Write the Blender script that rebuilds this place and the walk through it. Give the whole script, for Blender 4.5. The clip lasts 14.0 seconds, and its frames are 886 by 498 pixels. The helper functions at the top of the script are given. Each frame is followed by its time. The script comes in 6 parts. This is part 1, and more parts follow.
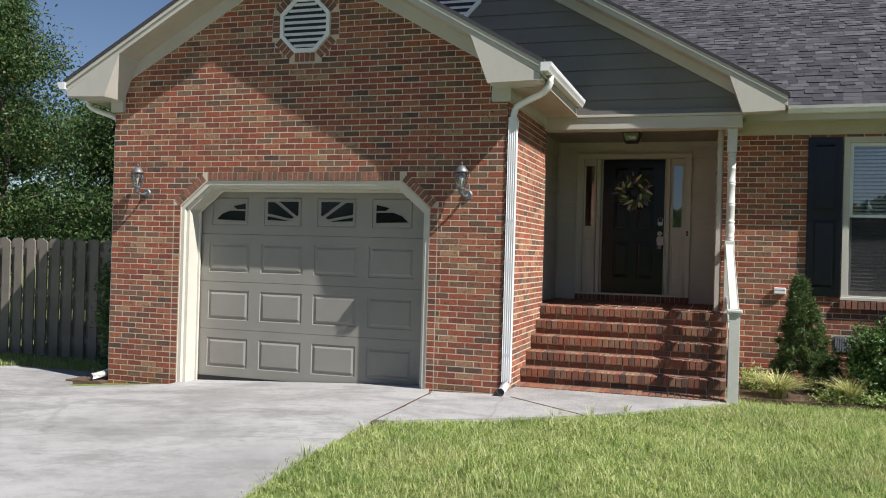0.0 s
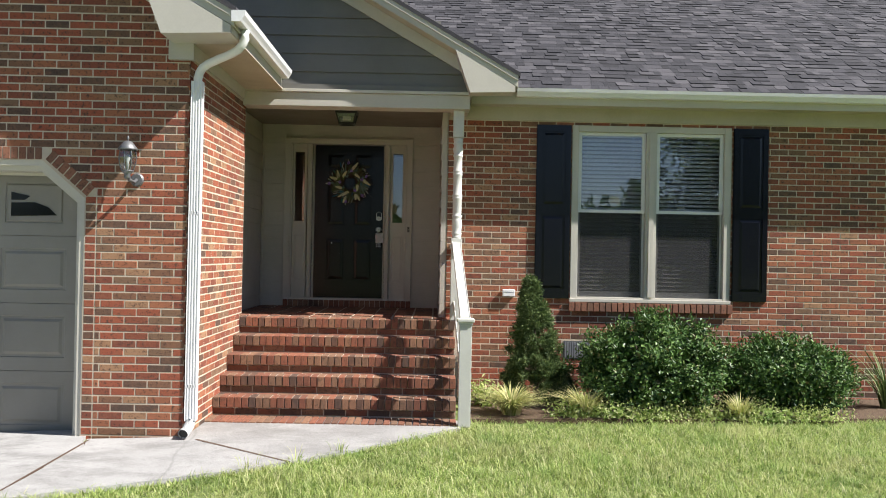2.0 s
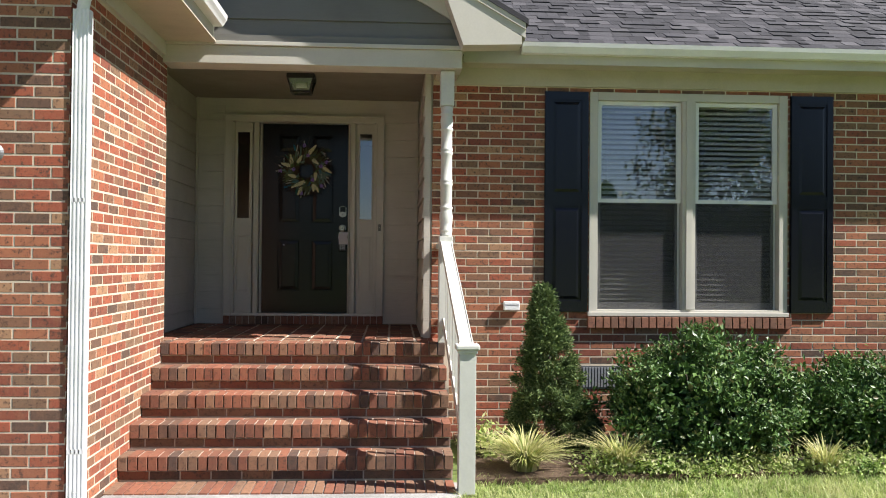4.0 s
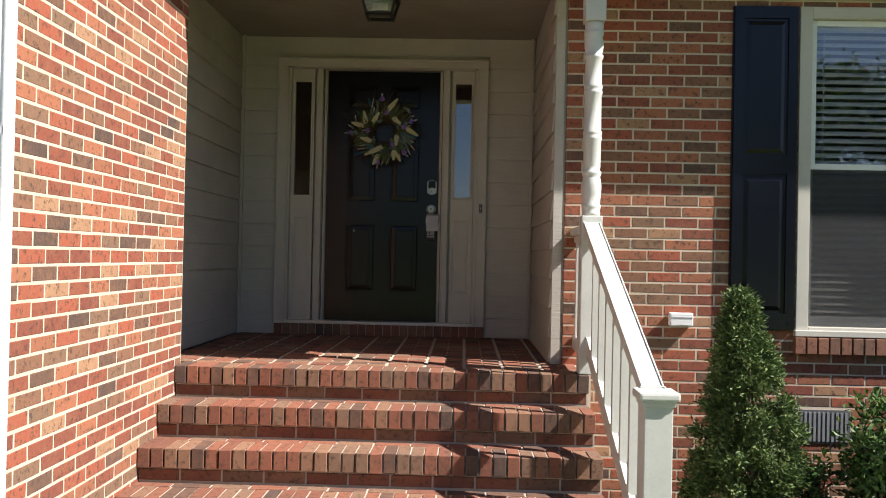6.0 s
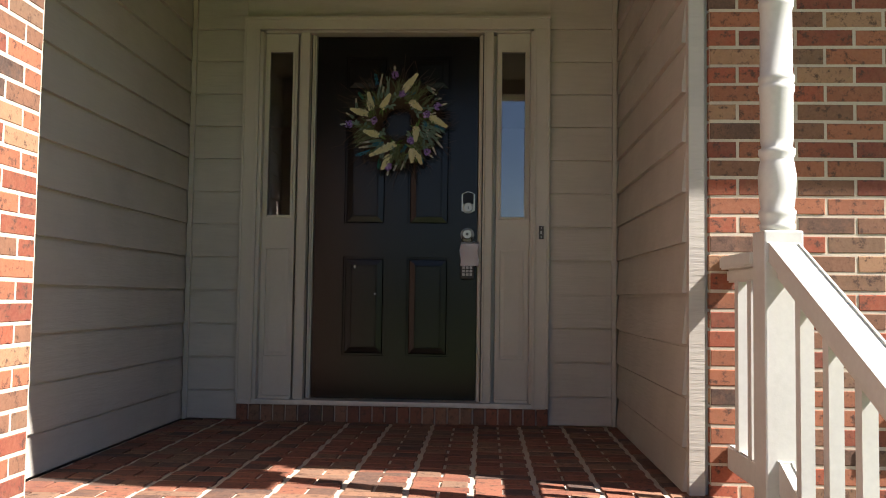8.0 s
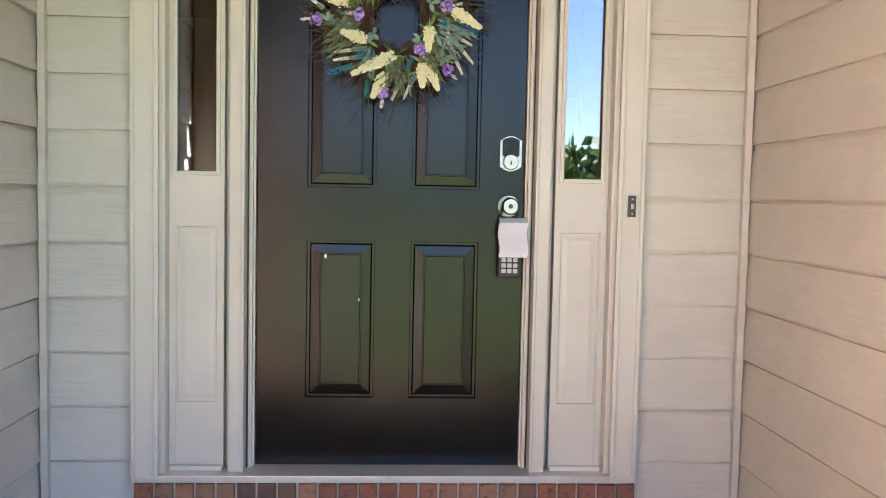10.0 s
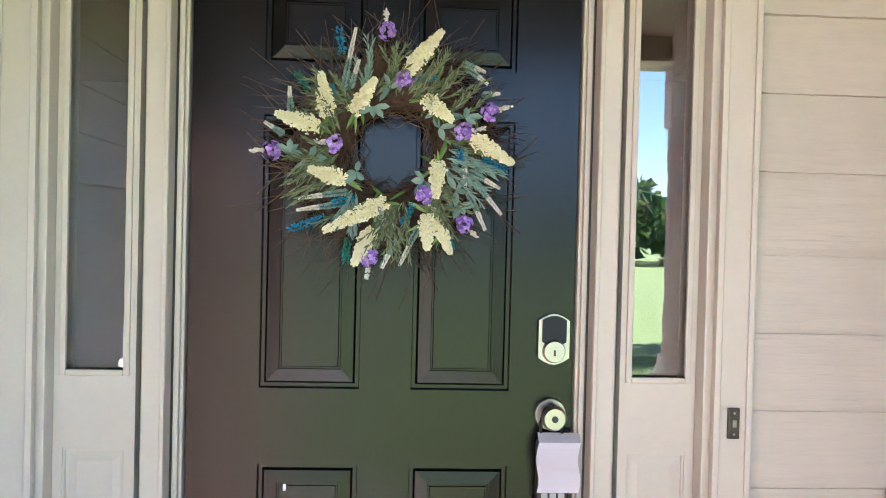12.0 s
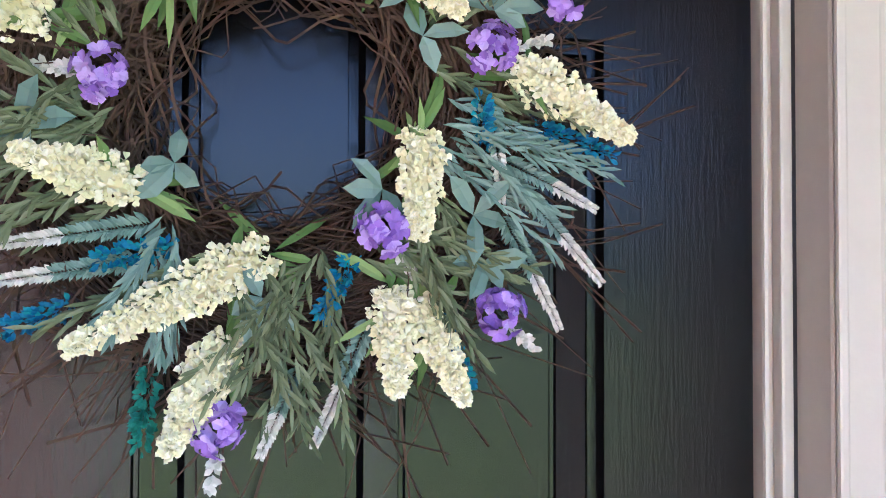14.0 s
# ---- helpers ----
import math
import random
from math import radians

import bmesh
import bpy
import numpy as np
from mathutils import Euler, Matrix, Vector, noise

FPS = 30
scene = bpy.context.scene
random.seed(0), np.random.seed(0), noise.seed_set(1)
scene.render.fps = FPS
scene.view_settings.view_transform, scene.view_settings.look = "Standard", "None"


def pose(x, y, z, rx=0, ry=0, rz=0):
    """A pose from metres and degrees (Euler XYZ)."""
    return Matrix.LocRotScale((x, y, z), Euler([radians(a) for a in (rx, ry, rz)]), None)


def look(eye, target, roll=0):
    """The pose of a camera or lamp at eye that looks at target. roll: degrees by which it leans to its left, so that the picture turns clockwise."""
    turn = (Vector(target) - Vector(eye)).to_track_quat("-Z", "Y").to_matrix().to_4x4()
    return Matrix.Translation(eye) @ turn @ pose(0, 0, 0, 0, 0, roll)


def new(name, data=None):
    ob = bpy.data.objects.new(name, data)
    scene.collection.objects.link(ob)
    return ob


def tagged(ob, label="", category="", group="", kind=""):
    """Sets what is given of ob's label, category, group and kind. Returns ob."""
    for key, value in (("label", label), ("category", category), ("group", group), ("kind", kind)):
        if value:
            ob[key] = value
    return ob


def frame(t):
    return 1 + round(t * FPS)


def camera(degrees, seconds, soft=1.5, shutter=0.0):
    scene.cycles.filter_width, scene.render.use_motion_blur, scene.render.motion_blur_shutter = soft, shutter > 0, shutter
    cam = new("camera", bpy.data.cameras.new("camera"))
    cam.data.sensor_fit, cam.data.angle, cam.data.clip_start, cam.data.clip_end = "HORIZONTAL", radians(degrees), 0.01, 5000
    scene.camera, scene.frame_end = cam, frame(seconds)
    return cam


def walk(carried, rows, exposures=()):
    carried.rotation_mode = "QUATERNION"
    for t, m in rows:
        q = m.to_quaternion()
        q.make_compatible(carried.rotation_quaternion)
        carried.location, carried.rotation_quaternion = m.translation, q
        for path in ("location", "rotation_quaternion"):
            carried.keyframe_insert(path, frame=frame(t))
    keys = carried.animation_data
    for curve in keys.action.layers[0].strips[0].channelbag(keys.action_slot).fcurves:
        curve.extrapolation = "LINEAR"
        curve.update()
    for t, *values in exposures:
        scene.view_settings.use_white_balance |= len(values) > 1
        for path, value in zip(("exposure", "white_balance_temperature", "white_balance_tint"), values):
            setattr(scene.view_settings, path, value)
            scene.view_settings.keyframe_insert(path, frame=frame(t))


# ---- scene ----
cam = camera(54.1, 14.0, soft=1.0)
PATH = [
    (0, (1.334, -13.319, 0.546), (0.716, -11.418, 0.554), 1.6),
    (0.3, (1.356, -13.144, 0.577), (0.966, -11.183, 0.568), 1.4),
    (0.5, (1.297, -12.974, 0.557), (1.041, -10.991, 0.559), 1.3),
    (1, (1.214, -12.526, 0.566), (1.127, -10.528, 0.61), 0.8),
    (1.5, (1.236, -12.043, 0.584), (1.205, -10.044, 0.637), 1.4),
    (2, (1.151, -11.526, 0.603), (1.17, -9.526, 0.616), 1.1),
    (2.5, (1.133, -10.998, 0.575), (1.125, -8.999, 0.523), 1.5),
    (3, (1.036, -10.449, 0.576), (1.031, -8.449, 0.541), 1.6),
    (3.2, (1.02, -10.242, 0.587), (1.02, -8.242, 0.58), 1.4),
    (5.3, (0.753, -7.846, 0.529), (1.055, -5.869, 0.571), 0.1),
    (5.5, (0.723, -7.62, 0.507), (0.906, -5.629, 0.551), 0.6),
    (6, (0.679, -7.018, 0.531), (0.629, -5.019, 0.55), 1.2),
    (6.5, (0.634, -6.417, 0.546), (0.545, -4.422, 0.663), 1.2),
    (7, (0.62, -5.861, 0.588), (0.531, -3.881, 0.857), 1.6),
    (7.5, (0.562, -5.293, 0.557), (0.496, -3.299, 0.687), 1.0),
    (8, (0.502, -4.783, 0.565), (0.404, -2.788, 0.678), 0.8),
    (8.2, (0.478, -4.569, 0.581), (0.368, -2.575, 0.694), 0.8),
    (10.3, (-0.014, -2.809, 0.99), (0.114, -0.818, 0.856), 1.2),
    (10.5, (0.001, -2.715, 1.017), (0.097, -0.719, 0.928), 1.0),
    (11, (-0.023, -2.481, 1.135), (0.109, -0.486, 1.076), 1.4),
    (11.5, (-0.018, -2.259, 1.211), (0.133, -0.265, 1.148), 1.2),
    (12, (0.011, -2.043, 1.336), (0.134, -0.047, 1.302), 1.4),
    (12.5, (-0.009, -1.728, 1.374), (0.121, 0.268, 1.393), 1.0),
    (13, (-0.002, -1.459, 1.422), (0.117, 0.537, 1.429), 0.3),
    (13.5, (0.023, -1.099, 1.422), (0.205, 0.893, 1.452), 0.3),
    (14, (-0.014, -0.738, 1.392), (0.424, 1.212, 1.446), 0.2),
]
EXPOSURES = [(0.0, 0.64, 6150, 14), (1.2, 0.98, 6200, 13), (3.2, 1.06, 6250, 13), (5.4, 1.32, 6250, 14), (6.2, 1.08, 6300, 15), (7.0, 1.12, 6350, 16), (7.6, 1.36, 6400, 17),
             (8.2, 1.70, 6400, 17), (10.3, 4.3, 5750, 15), (11.2, 4.22, 5550, 16), (12.5, 4.35, 5250, 19), (14.0, 4.45, 4900, 24)]
SKY_STRENGTH = 0.05
SUN_STRENGTH = 5.0
walk(cam, [(t, look(eye, target, roll)) for t, eye, target, roll in PATH], EXPOSURES)

# ---- light ----
SUN = Vector((3.08, -1.0, 3.4)).normalized()
world = bpy.data.worlds.new("sky")
world.use_nodes = True
scene.world = world
wn = world.node_tree.nodes
sky = wn.new("ShaderNodeTexSky")
sky.sky_type = 'NISHITA'
sky.sun_disc = False
sky.sun_elevation = math.asin(SUN.z)
sky.sun_rotation = math.atan2(SUN.x, SUN.y)
sky.air_density, sky.dust_density, sky.ozone_density = 0.8, 0.3, 1.2
wn["Background"].inputs["Strength"].default_value = SKY_STRENGTH
world.node_tree.links.new(sky.outputs[0], wn["Background"].inputs["Color"])
sun_data = bpy.data.lights.new("sun", 'SUN')
sun_data.energy, sun_data.angle, sun_data.color = SUN_STRENGTH, radians(0.55), (1.0, 0.95, 0.86)
new("sun", sun_data).matrix_world = look(SUN * 60, (0, 0, 0))

# ---- mesh helpers ----
ORIGIN = {}


def thing(name, at, label, category, group="", kind=""):
    """An empty at the base of a thing; its parts are given in world coordinates."""
    ob = new(name)
    ob.location = at
    ob.empty_display_size = 0.1
    ORIGIN[ob.name] = Vector(at)
    return tagged(ob, label, category, group, kind)


def finish(ob, material, smooth):
    for m in (material if isinstance(material, (list, tuple)) else [material]):
        ob.data.materials.append(m)
    if smooth:
        for p in ob.data.polygons:
            p.use_smooth = True
    return ob


def part(name, bm, material, parent=None, label="", smooth=False, kind="", category=""):
    """Links a bmesh, given in world coordinates, as one mesh object under a thing or a part."""
    me = bpy.data.meshes.new(name)
    o = ORIGIN.get(parent.name, Vector()) if parent else Vector()
    bmesh.ops.recalc_face_normals(bm, faces=bm.faces)
    bmesh.ops.translate(bm, verts=bm.verts, vec=-o)
    bm.to_mesh(me)
    bm.free()
    ob = new(name, me)
    ob.parent = parent
    ORIGIN[ob.name] = o
    finish(ob, material, smooth)
    return tagged(ob, label, category, "", kind)


def raw(name, verts, faces, material, parent=None, label="", kind="", category="", smooth=False):
    me = bpy.data.meshes.new(name)
    o = ORIGIN.get(parent.name, Vector()) if parent else Vector()
    v = np.asarray(verts, dtype=float).reshape(-1, 3) - np.array(o)
    me.from_pydata(v.tolist(), [], faces if isinstance(faces, list) else faces.tolist())
    ob = new(name, me)
    ob.parent = parent
    ORIGIN[ob.name] = o
    finish(ob, material, smooth)
    return tagged(ob, label, category, "", kind)


def single(name, bm, material, label, category="", kind="", group="", smooth=False):
    """A top-level thing of one mesh."""
    ob = part(name, bm, material, None, label, smooth, kind, category)
    return tagged(ob, group=group)


def box(bm, x0, x1, y0, y1, z0, z1, bevel=0.0):
    r = bmesh.ops.create_cube(bm, size=1.0)
    for v in r["verts"]:
        v.co = Vector((x0 + (v.co.x + .5) * (x1 - x0), y0 + (v.co.y + .5) * (y1 - y0), z0 + (v.co.z + .5) * (z1 - z0)))
    if bevel:
        es = list({e for v in r["verts"] for e in v.link_edges})
        bmesh.ops.bevel(bm, geom=es, offset=bevel, segments=2, affect='EDGES', profile=0.6)
    return bm


def prism(bm, pts, axis, a0, a1):
    """A polygon drawn in the two other axes, drawn out along axis from a0 to a1."""
    def at(p, a):
        return {'x': (a, p[0], p[1]), 'y': (p[0], a, p[1]), 'z': (p[0], p[1], a)}[axis]
    lo = [bm.verts.new(at(p, a0)) for p in pts]
    hi = [bm.verts.new(at(p, a1)) for p in pts]
    bm.faces.new(lo)
    bm.faces.new(hi[::-1])
    n = len(pts)
    for i in range(n):
        bm.faces.new((lo[i], lo[(i + 1) % n], hi[(i + 1) % n], hi[i]))
    return bm


def B(*a, **k):
    return box(bmesh.new(), *a, **k)


def P(*a):
    return prism(bmesh.new(), *a)


def lathe(bm, cx, cy, profile, n=20):
    """A turned shape round a vertical axis: profile of (radius, z)."""
    rings = []
    for r, z in profile:
        rings.append([bm.verts.new((cx + r * math.cos(2 * math.pi * i / n), cy + r * math.sin(2 * math.pi * i / n), z)) for i in range(n)])
    for a, b in zip(rings, rings[1:]):
        for i in range(n):
            bm.faces.new((a[i], a[(i + 1) % n], b[(i + 1) % n], b[i]))
    bm.faces.new(rings[0][::-1])
    bm.faces.new(rings[-1])
    return bm


def tube(bm, pts, radius, n=8, taper=1.0, flat=1.0, caps=True):
    """A bent tube along pts. flat squeezes it across."""
    pts = [Vector(p) for p in pts]
    rings = []
    up = Vector((0, 0, 1))
    for i, p in enumerate(pts):
        d = (pts[min(i + 1, len(pts) - 1)] - pts[max(i - 1, 0)]).normalized()
        side = d.cross(up)
        if side.length < 0.05:
            side = d.cross(Vector((0, 1, 0)))
        side.normalize()
        top = side.cross(d).normalized()
        r = radius * (1 + (taper - 1) * i / (len(pts) - 1))
        rings.append([bm.verts.new(p + side * (r * math.cos(2 * math.pi * k / n)) + top * (r * flat * math.sin(2 * math.pi * k / n))) for k in range(n)])
    for a, b in zip(rings, rings[1:]):
        for k in range(n):
            bm.faces.new((a[k], a[(k + 1) % n], b[(k + 1) % n], b[k]))
    if caps:
        bm.faces.new(rings[0][::-1])
        bm.faces.new(rings[-1])
    return bm


# ---- materials ----
def nodes_of(name):
    m = bpy.data.materials.new(name)
    m.use_nodes = True
    t = m.node_tree
    return m, t, t.nodes["Principled BSDF"]


def link(t, a, b):
    t.links.new(a, b)


def add_node(t, kind, **values):
    n = t.nodes.new(kind)
    for k, v in values.items():
        n.inputs[k].default_value = v
    return n


def mix_colour(t, fac, a, b, mode='MIX'):
    n = t.nodes.new("ShaderNodeMix")
    n.data_type, n.blend_type = 'RGBA', mode
    for sock, val in ((n.inputs[0], fac), (n.inputs[6], a), (n.inputs[7], b)):
        if hasattr(val, "is_linked"):
            t.links.new(val, sock)
        elif isinstance(val, (int, float)):
            sock.default_value = val
        else:
            sock.default_value = (*val, 1) if len(val) == 3 else val
    return n.outputs[2]


def ramp(t, fac, stops, constant=False):
    n = t.nodes.new("ShaderNodeValToRGB")
    n.color_ramp.interpolation = 'CONSTANT' if constant else 'LINEAR'
    e = n.color_ramp.elements
    while len(e) < len(stops):
        e.new(0.5)
    for el, (p, c) in zip(e, stops):
        el.position = p
        el.color = (*c, 1) if len(c) == 3 else c
    t.links.new(fac, n.inputs[0])
    return n.outputs[0]


def place(t, sx=1, sy=1, sz=1):
    g = t.nodes.new("ShaderNodeNewGeometry")
    m = t.nodes.new("ShaderNodeMapping")
    m.inputs["Scale"].default_value = (sx, sy, sz)
    t.links.new(g.outputs["Position"], m.inputs["Vector"])
    return m.outputs[0]


def noise_node(t, vec, scale, detail=4, rough=0.6):
    n = add_node(t, "ShaderNodeTexNoise", Scale=scale, Detail=detail, Roughness=rough)
    t.links.new(vec, n.inputs["Vector"])
    return n.outputs[0]


def noise_node_vec(t, vec, scale):
    n = add_node(t, "ShaderNodeTexNoise", Scale=scale, Detail=4)
    t.links.new(vec, n.inputs["Vector"])
    return n.outputs["Color"]


def piece_random(t):
    """A number of each piece's own: of the object and of the island together."""
    o = t.nodes.new("ShaderNodeObjectInfo")
    g = t.nodes.new("ShaderNodeNewGeometry")
    a = t.nodes.new("ShaderNodeMath")
    a.operation = 'ADD'
    t.links.new(o.outputs["Random"], a.inputs[0])
    t.links.new(g.outputs["Random Per Island"], a.inputs[1])
    f = t.nodes.new("ShaderNodeMath")
    f.operation = 'FRACT'
    t.links.new(a.outputs[0], f.inputs[0])
    return f.outputs[0]


def bump(t, bsdf, height, strength, distance):
    b = add_node(t, "ShaderNodeBump", Strength=strength, Distance=distance)
    t.links.new(height, b.inputs["Height"])
    t.links.new(b.outputs[0], bsdf.inputs["Normal"])


def painted(name, colour, rough=0.5, dirt=0.12, grain=(1, 1, 1), grain_scale=60, depth=0.0006, metal=0.0, stain=None):
    """Paint or plain material with large stains, fine grain and slight relief."""
    m, t, p = nodes_of(name)
    big = noise_node(t, place(t), 1.7, 5, 0.65)
    fine = noise_node(t, place(t, *grain), grain_scale, 3)
    dark = stain or tuple(c * 0.72 for c in colour)
    f = ramp(t, big, [(0.42, (0, 0, 0)), (0.72, (1, 1, 1))])
    m1 = t.nodes.new("ShaderNodeMath")
    m1.operation = 'MULTIPLY'
    m1.inputs[1].default_value = dirt * 4
    t.links.new(f, m1.inputs[0])
    c = mix_colour(t, m1.outputs[0], colour, dark)
    c = mix_colour(t, dirt, c, ramp(t, fine, [(0.3, tuple(v * 0.75 for v in colour)), (0.7, tuple(min(1, v * 1.15) for v in colour))]))
    link(t, c, p.inputs["Base Color"])
    r = ramp(t, big, [(0.3, (rough * 0.85,) * 3), (0.8, (min(1, rough * 1.25),) * 3)])
    link(t, r, p.inputs["Roughness"])
    p.inputs["Metallic"].default_value = metal
    if depth:
        bump(t, p, fine, 0.5, depth)
    return m


def brick_material(name, tones, dull):
    m, t, p = nodes_of(name)
    r = piece_random(t)
    base = ramp(t, r, tones, True)
    shift = t.nodes.new("ShaderNodeVectorMath")
    shift.operation = 'MULTIPLY_ADD'
    link(t, place(t), shift.inputs[0])
    shift.inputs[1].default_value = (1, 1, 1)
    comb = t.nodes.new("ShaderNodeCombineXYZ")
    for i in range(3):
        link(t, r, comb.inputs[i])
    link(t, comb.outputs[0], shift.inputs[2])
    v = shift.outputs[0]
    n1 = noise_node(t, v, 14, 5, 0.7)
    n2 = noise_node(t, v, 90, 4, 0.7)
    n3 = noise_node(t, v, 34, 6, 0.75)
    n4 = noise_node(t, place(t), 0.9, 4, 0.6)
    c = mix_colour(t, ramp(t, n1, [(0.46, (0, 0, 0)), (0.72, (0.5,) * 3)]), base, (0.27, 0.13, 0.07))
    c = mix_colour(t, ramp(t, n3, [(0.53, (0, 0, 0)), (0.63, (0.9,) * 3)]), c, (0.05, 0.032, 0.026))
    c = mix_colour(t, 0.12, c, ramp(t, n2, [(0.3, (0.06, 0.03, 0.02)), (0.7, (0.55, 0.3, 0.2))]))
    c = mix_colour(t, ramp(t, n4, [(0.4, (0, 0, 0)), (0.8, (dull,) * 3)]), c, (0.09, 0.06, 0.045))
    link(t, c, p.inputs["Base Color"])
    p.inputs["Roughness"].default_value = 0.85
    p.inputs["Specular IOR Level"].default_value = 0.25
    bump(t, p, n3, 0.5, 0.002)
    return m


BRICK = brick_material("brick_fired", [(0.0, (0.328, 0.085, 0.045)), (0.16, (0.237, 0.066, 0.038)), (0.3, (0.362, 0.133, 0.068)), (0.42, (0.203, 0.056, 0.036)),
                                       (0.54, (0.305, 0.113, 0.059)), (0.66, (0.203, 0.104, 0.062)), (0.77, (0.115, 0.070, 0.050)), (0.84, (0.192, 0.119, 0.073)),
                                       (0.91, (0.373, 0.215, 0.119)), (0.97, (0.070, 0.052, 0.043))], 0.15)
STEP_BRICK = brick_material("brick_paver", [(0.0, (0.26, 0.095, 0.056)), (0.3, (0.20, 0.072, 0.046)), (0.5, (0.27, 0.150, 0.090)), (0.65, (0.21, 0.130, 0.084)),
                                            (0.8, (0.105, 0.064, 0.048)), (0.92, (0.065, 0.050, 0.044))], 0.6)
SILL_BRICK = brick_material("brick_sill", [(0.0, (0.27, 0.12, 0.075)), (0.4, (0.23, 0.10, 0.065)), (0.7, (0.18, 0.095, 0.065)), (0.9, (0.13, 0.085, 0.06))], 0.3)
MORTAR = painted("mortar", (0.57, 0.485, 0.37), 0.95, 0.3, grain_scale=120, depth=0.0015)
STEP_MORTAR = painted("mortar_steps", (0.50, 0.43, 0.35), 0.95, 0.4, grain_scale=120, depth=0.0015)
SIDING = painted("siding_paint", (0.47, 0.44, 0.38), 0.55, 0.14, grain=(0.22, 0.22, 2.2), grain_scale=30, depth=0.005)
GABLE_SIDING = painted("gable_siding_paint", (0.165, 0.16, 0.145), 0.6, 0.14, grain=(0.25, 0.25, 3), grain_scale=40, depth=0.0012)
TRIM = painted("trim_paint", (0.52, 0.495, 0.43), 0.5, 0.12)
DOOR_TRIM = painted("door_trim_paint", (0.50, 0.47, 0.405), 0.42, 0.1)
WHITE = painted("white_metal", (0.78, 0.78, 0.77), 0.4, 0.12)
RAIL = painted("rail_paint", (0.60, 0.60, 0.55), 0.5, 0.16)
SOFFIT = painted("soffit_paint", (0.46, 0.42, 0.33), 0.65, 0.15)
# ceiling beige set far below the soffit's: porch shade put into the colour
SHADED_CEILING = painted("porch_ceiling_paint", (0.25, 0.225, 0.175), 0.65, 0.15)
GARAGE = painted("garage_door_paint", (0.27, 0.258, 0.222), 0.5, 0.12, grain=(1, 1, 8), grain_scale=50)
GARAGE_TRIM = painted("garage_trim_paint", (0.60, 0.575, 0.49), 0.5, 0.12)
BLACK_DOOR = painted("black_door_paint", (0.0045, 0.0046, 0.0055), 0.21, 0.2, grain=(6, 6, 0.5), grain_scale=40, depth=0.0004)
SHUTTER = painted("shutter_plastic", (0.004, 0.0045, 0.009), 0.2, 0.2, grain=(6, 6, 0.5), grain_scale=40, depth=0.0006)
BLACK_DOOR.node_tree.nodes["Principled BSDF"].inputs["Specular IOR Level"].default_value = 0.26
SHUTTER.node_tree.nodes["Principled BSDF"].inputs["Specular IOR Level"].default_value = 0.35
BLACK_METAL = painted("black_metal", (0.014, 0.014, 0.015), 0.45, 0.2)
PEWTER = painted("weathered_metal", (0.2, 0.205, 0.21), 0.5, 0.35, metal=0.6)
CHROME = painted("satin_nickel", (0.36, 0.335, 0.30), 0.34, 0.05, metal=1.0, depth=0)
BRONZE = painted("aged_bronze", (0.06, 0.05, 0.045), 0.4, 0.2, metal=0.7)
PAPER = painted("white_paper", (0.90, 0.88, 0.93), 0.7, 0.03, depth=0)
BLIND = painted("blind_slat", (0.75, 0.75, 0.74), 0.5, 0.05)
INSIDE = painted("inside_plaster", (0.30, 0.28, 0.25), 0.8, 0.1)
VINYL = painted("vinyl_sash", (0.76, 0.76, 0.74), 0.35, 0.08)
WOOD = painted("grey_fence_wood", (0.21, 0.185, 0.155), 0.9, 0.35, grain=(6, 6, 0.4), grain_scale=30, depth=0.002)
BARK = painted("bark", (0.10, 0.075, 0.055), 0.95, 0.3, grain_scale=25, depth=0.004)
TWIG = painted("vine_twig", (0.070, 0.038, 0.022), 0.85, 0.3, grain_scale=90)


def concrete_material():
    m, t, p = nodes_of("concrete")
    big = noise_node(t, place(t), 0.55, 8, 0.72)
    mid = noise_node(t, place(t, 0.8, 1.3, 1), 1.5, 9, 0.78)
    spot = noise_node(t, place(t), 9, 6, 0.75)
    fine = noise_node(t, place(t), 160, 3, 0.7)
    c = ramp(t, big, [(0.32, (0.21, 0.207, 0.20)), (0.5, (0.34, 0.336, 0.325)), (0.68, (0.44, 0.436, 0.425))])
    c = mix_colour(t, ramp(t, mid, [(0.46, (0, 0, 0)), (0.64, (0.85,) * 3)]), c, (0.13, 0.126, 0.118))
    c = mix_colour(t, ramp(t, spot, [(0.55, (0, 0, 0)), (0.72, (0.55,) * 3)]), c, (0.12, 0.115, 0.105))
    c = mix_colour(t, 0.3, c, ramp(t, fine, [(0.35, (0.10, 0.098, 0.092)), (0.65, (0.62, 0.61, 0.59))]))
    warp = mix_colour(t, 0.12, place(t), noise_node_vec(t, place(t), 2.0))
    vo = add_node(t, "ShaderNodeTexVoronoi", Scale=0.23)
    vo.feature = 'DISTANCE_TO_EDGE'
    link(t, warp, vo.inputs["Vector"])
    c = mix_colour(t, ramp(t, vo.outputs["Distance"], [(0.0, (0.25,) * 3), (0.0012, (0.12,) * 3), (0.003, (0, 0, 0))]), c, (0.09, 0.085, 0.08))
    link(t, c, p.inputs["Base Color"])
    p.inputs["Roughness"].default_value = 0.9
    bump(t, p, fine, 0.5, 0.0025)
    return m


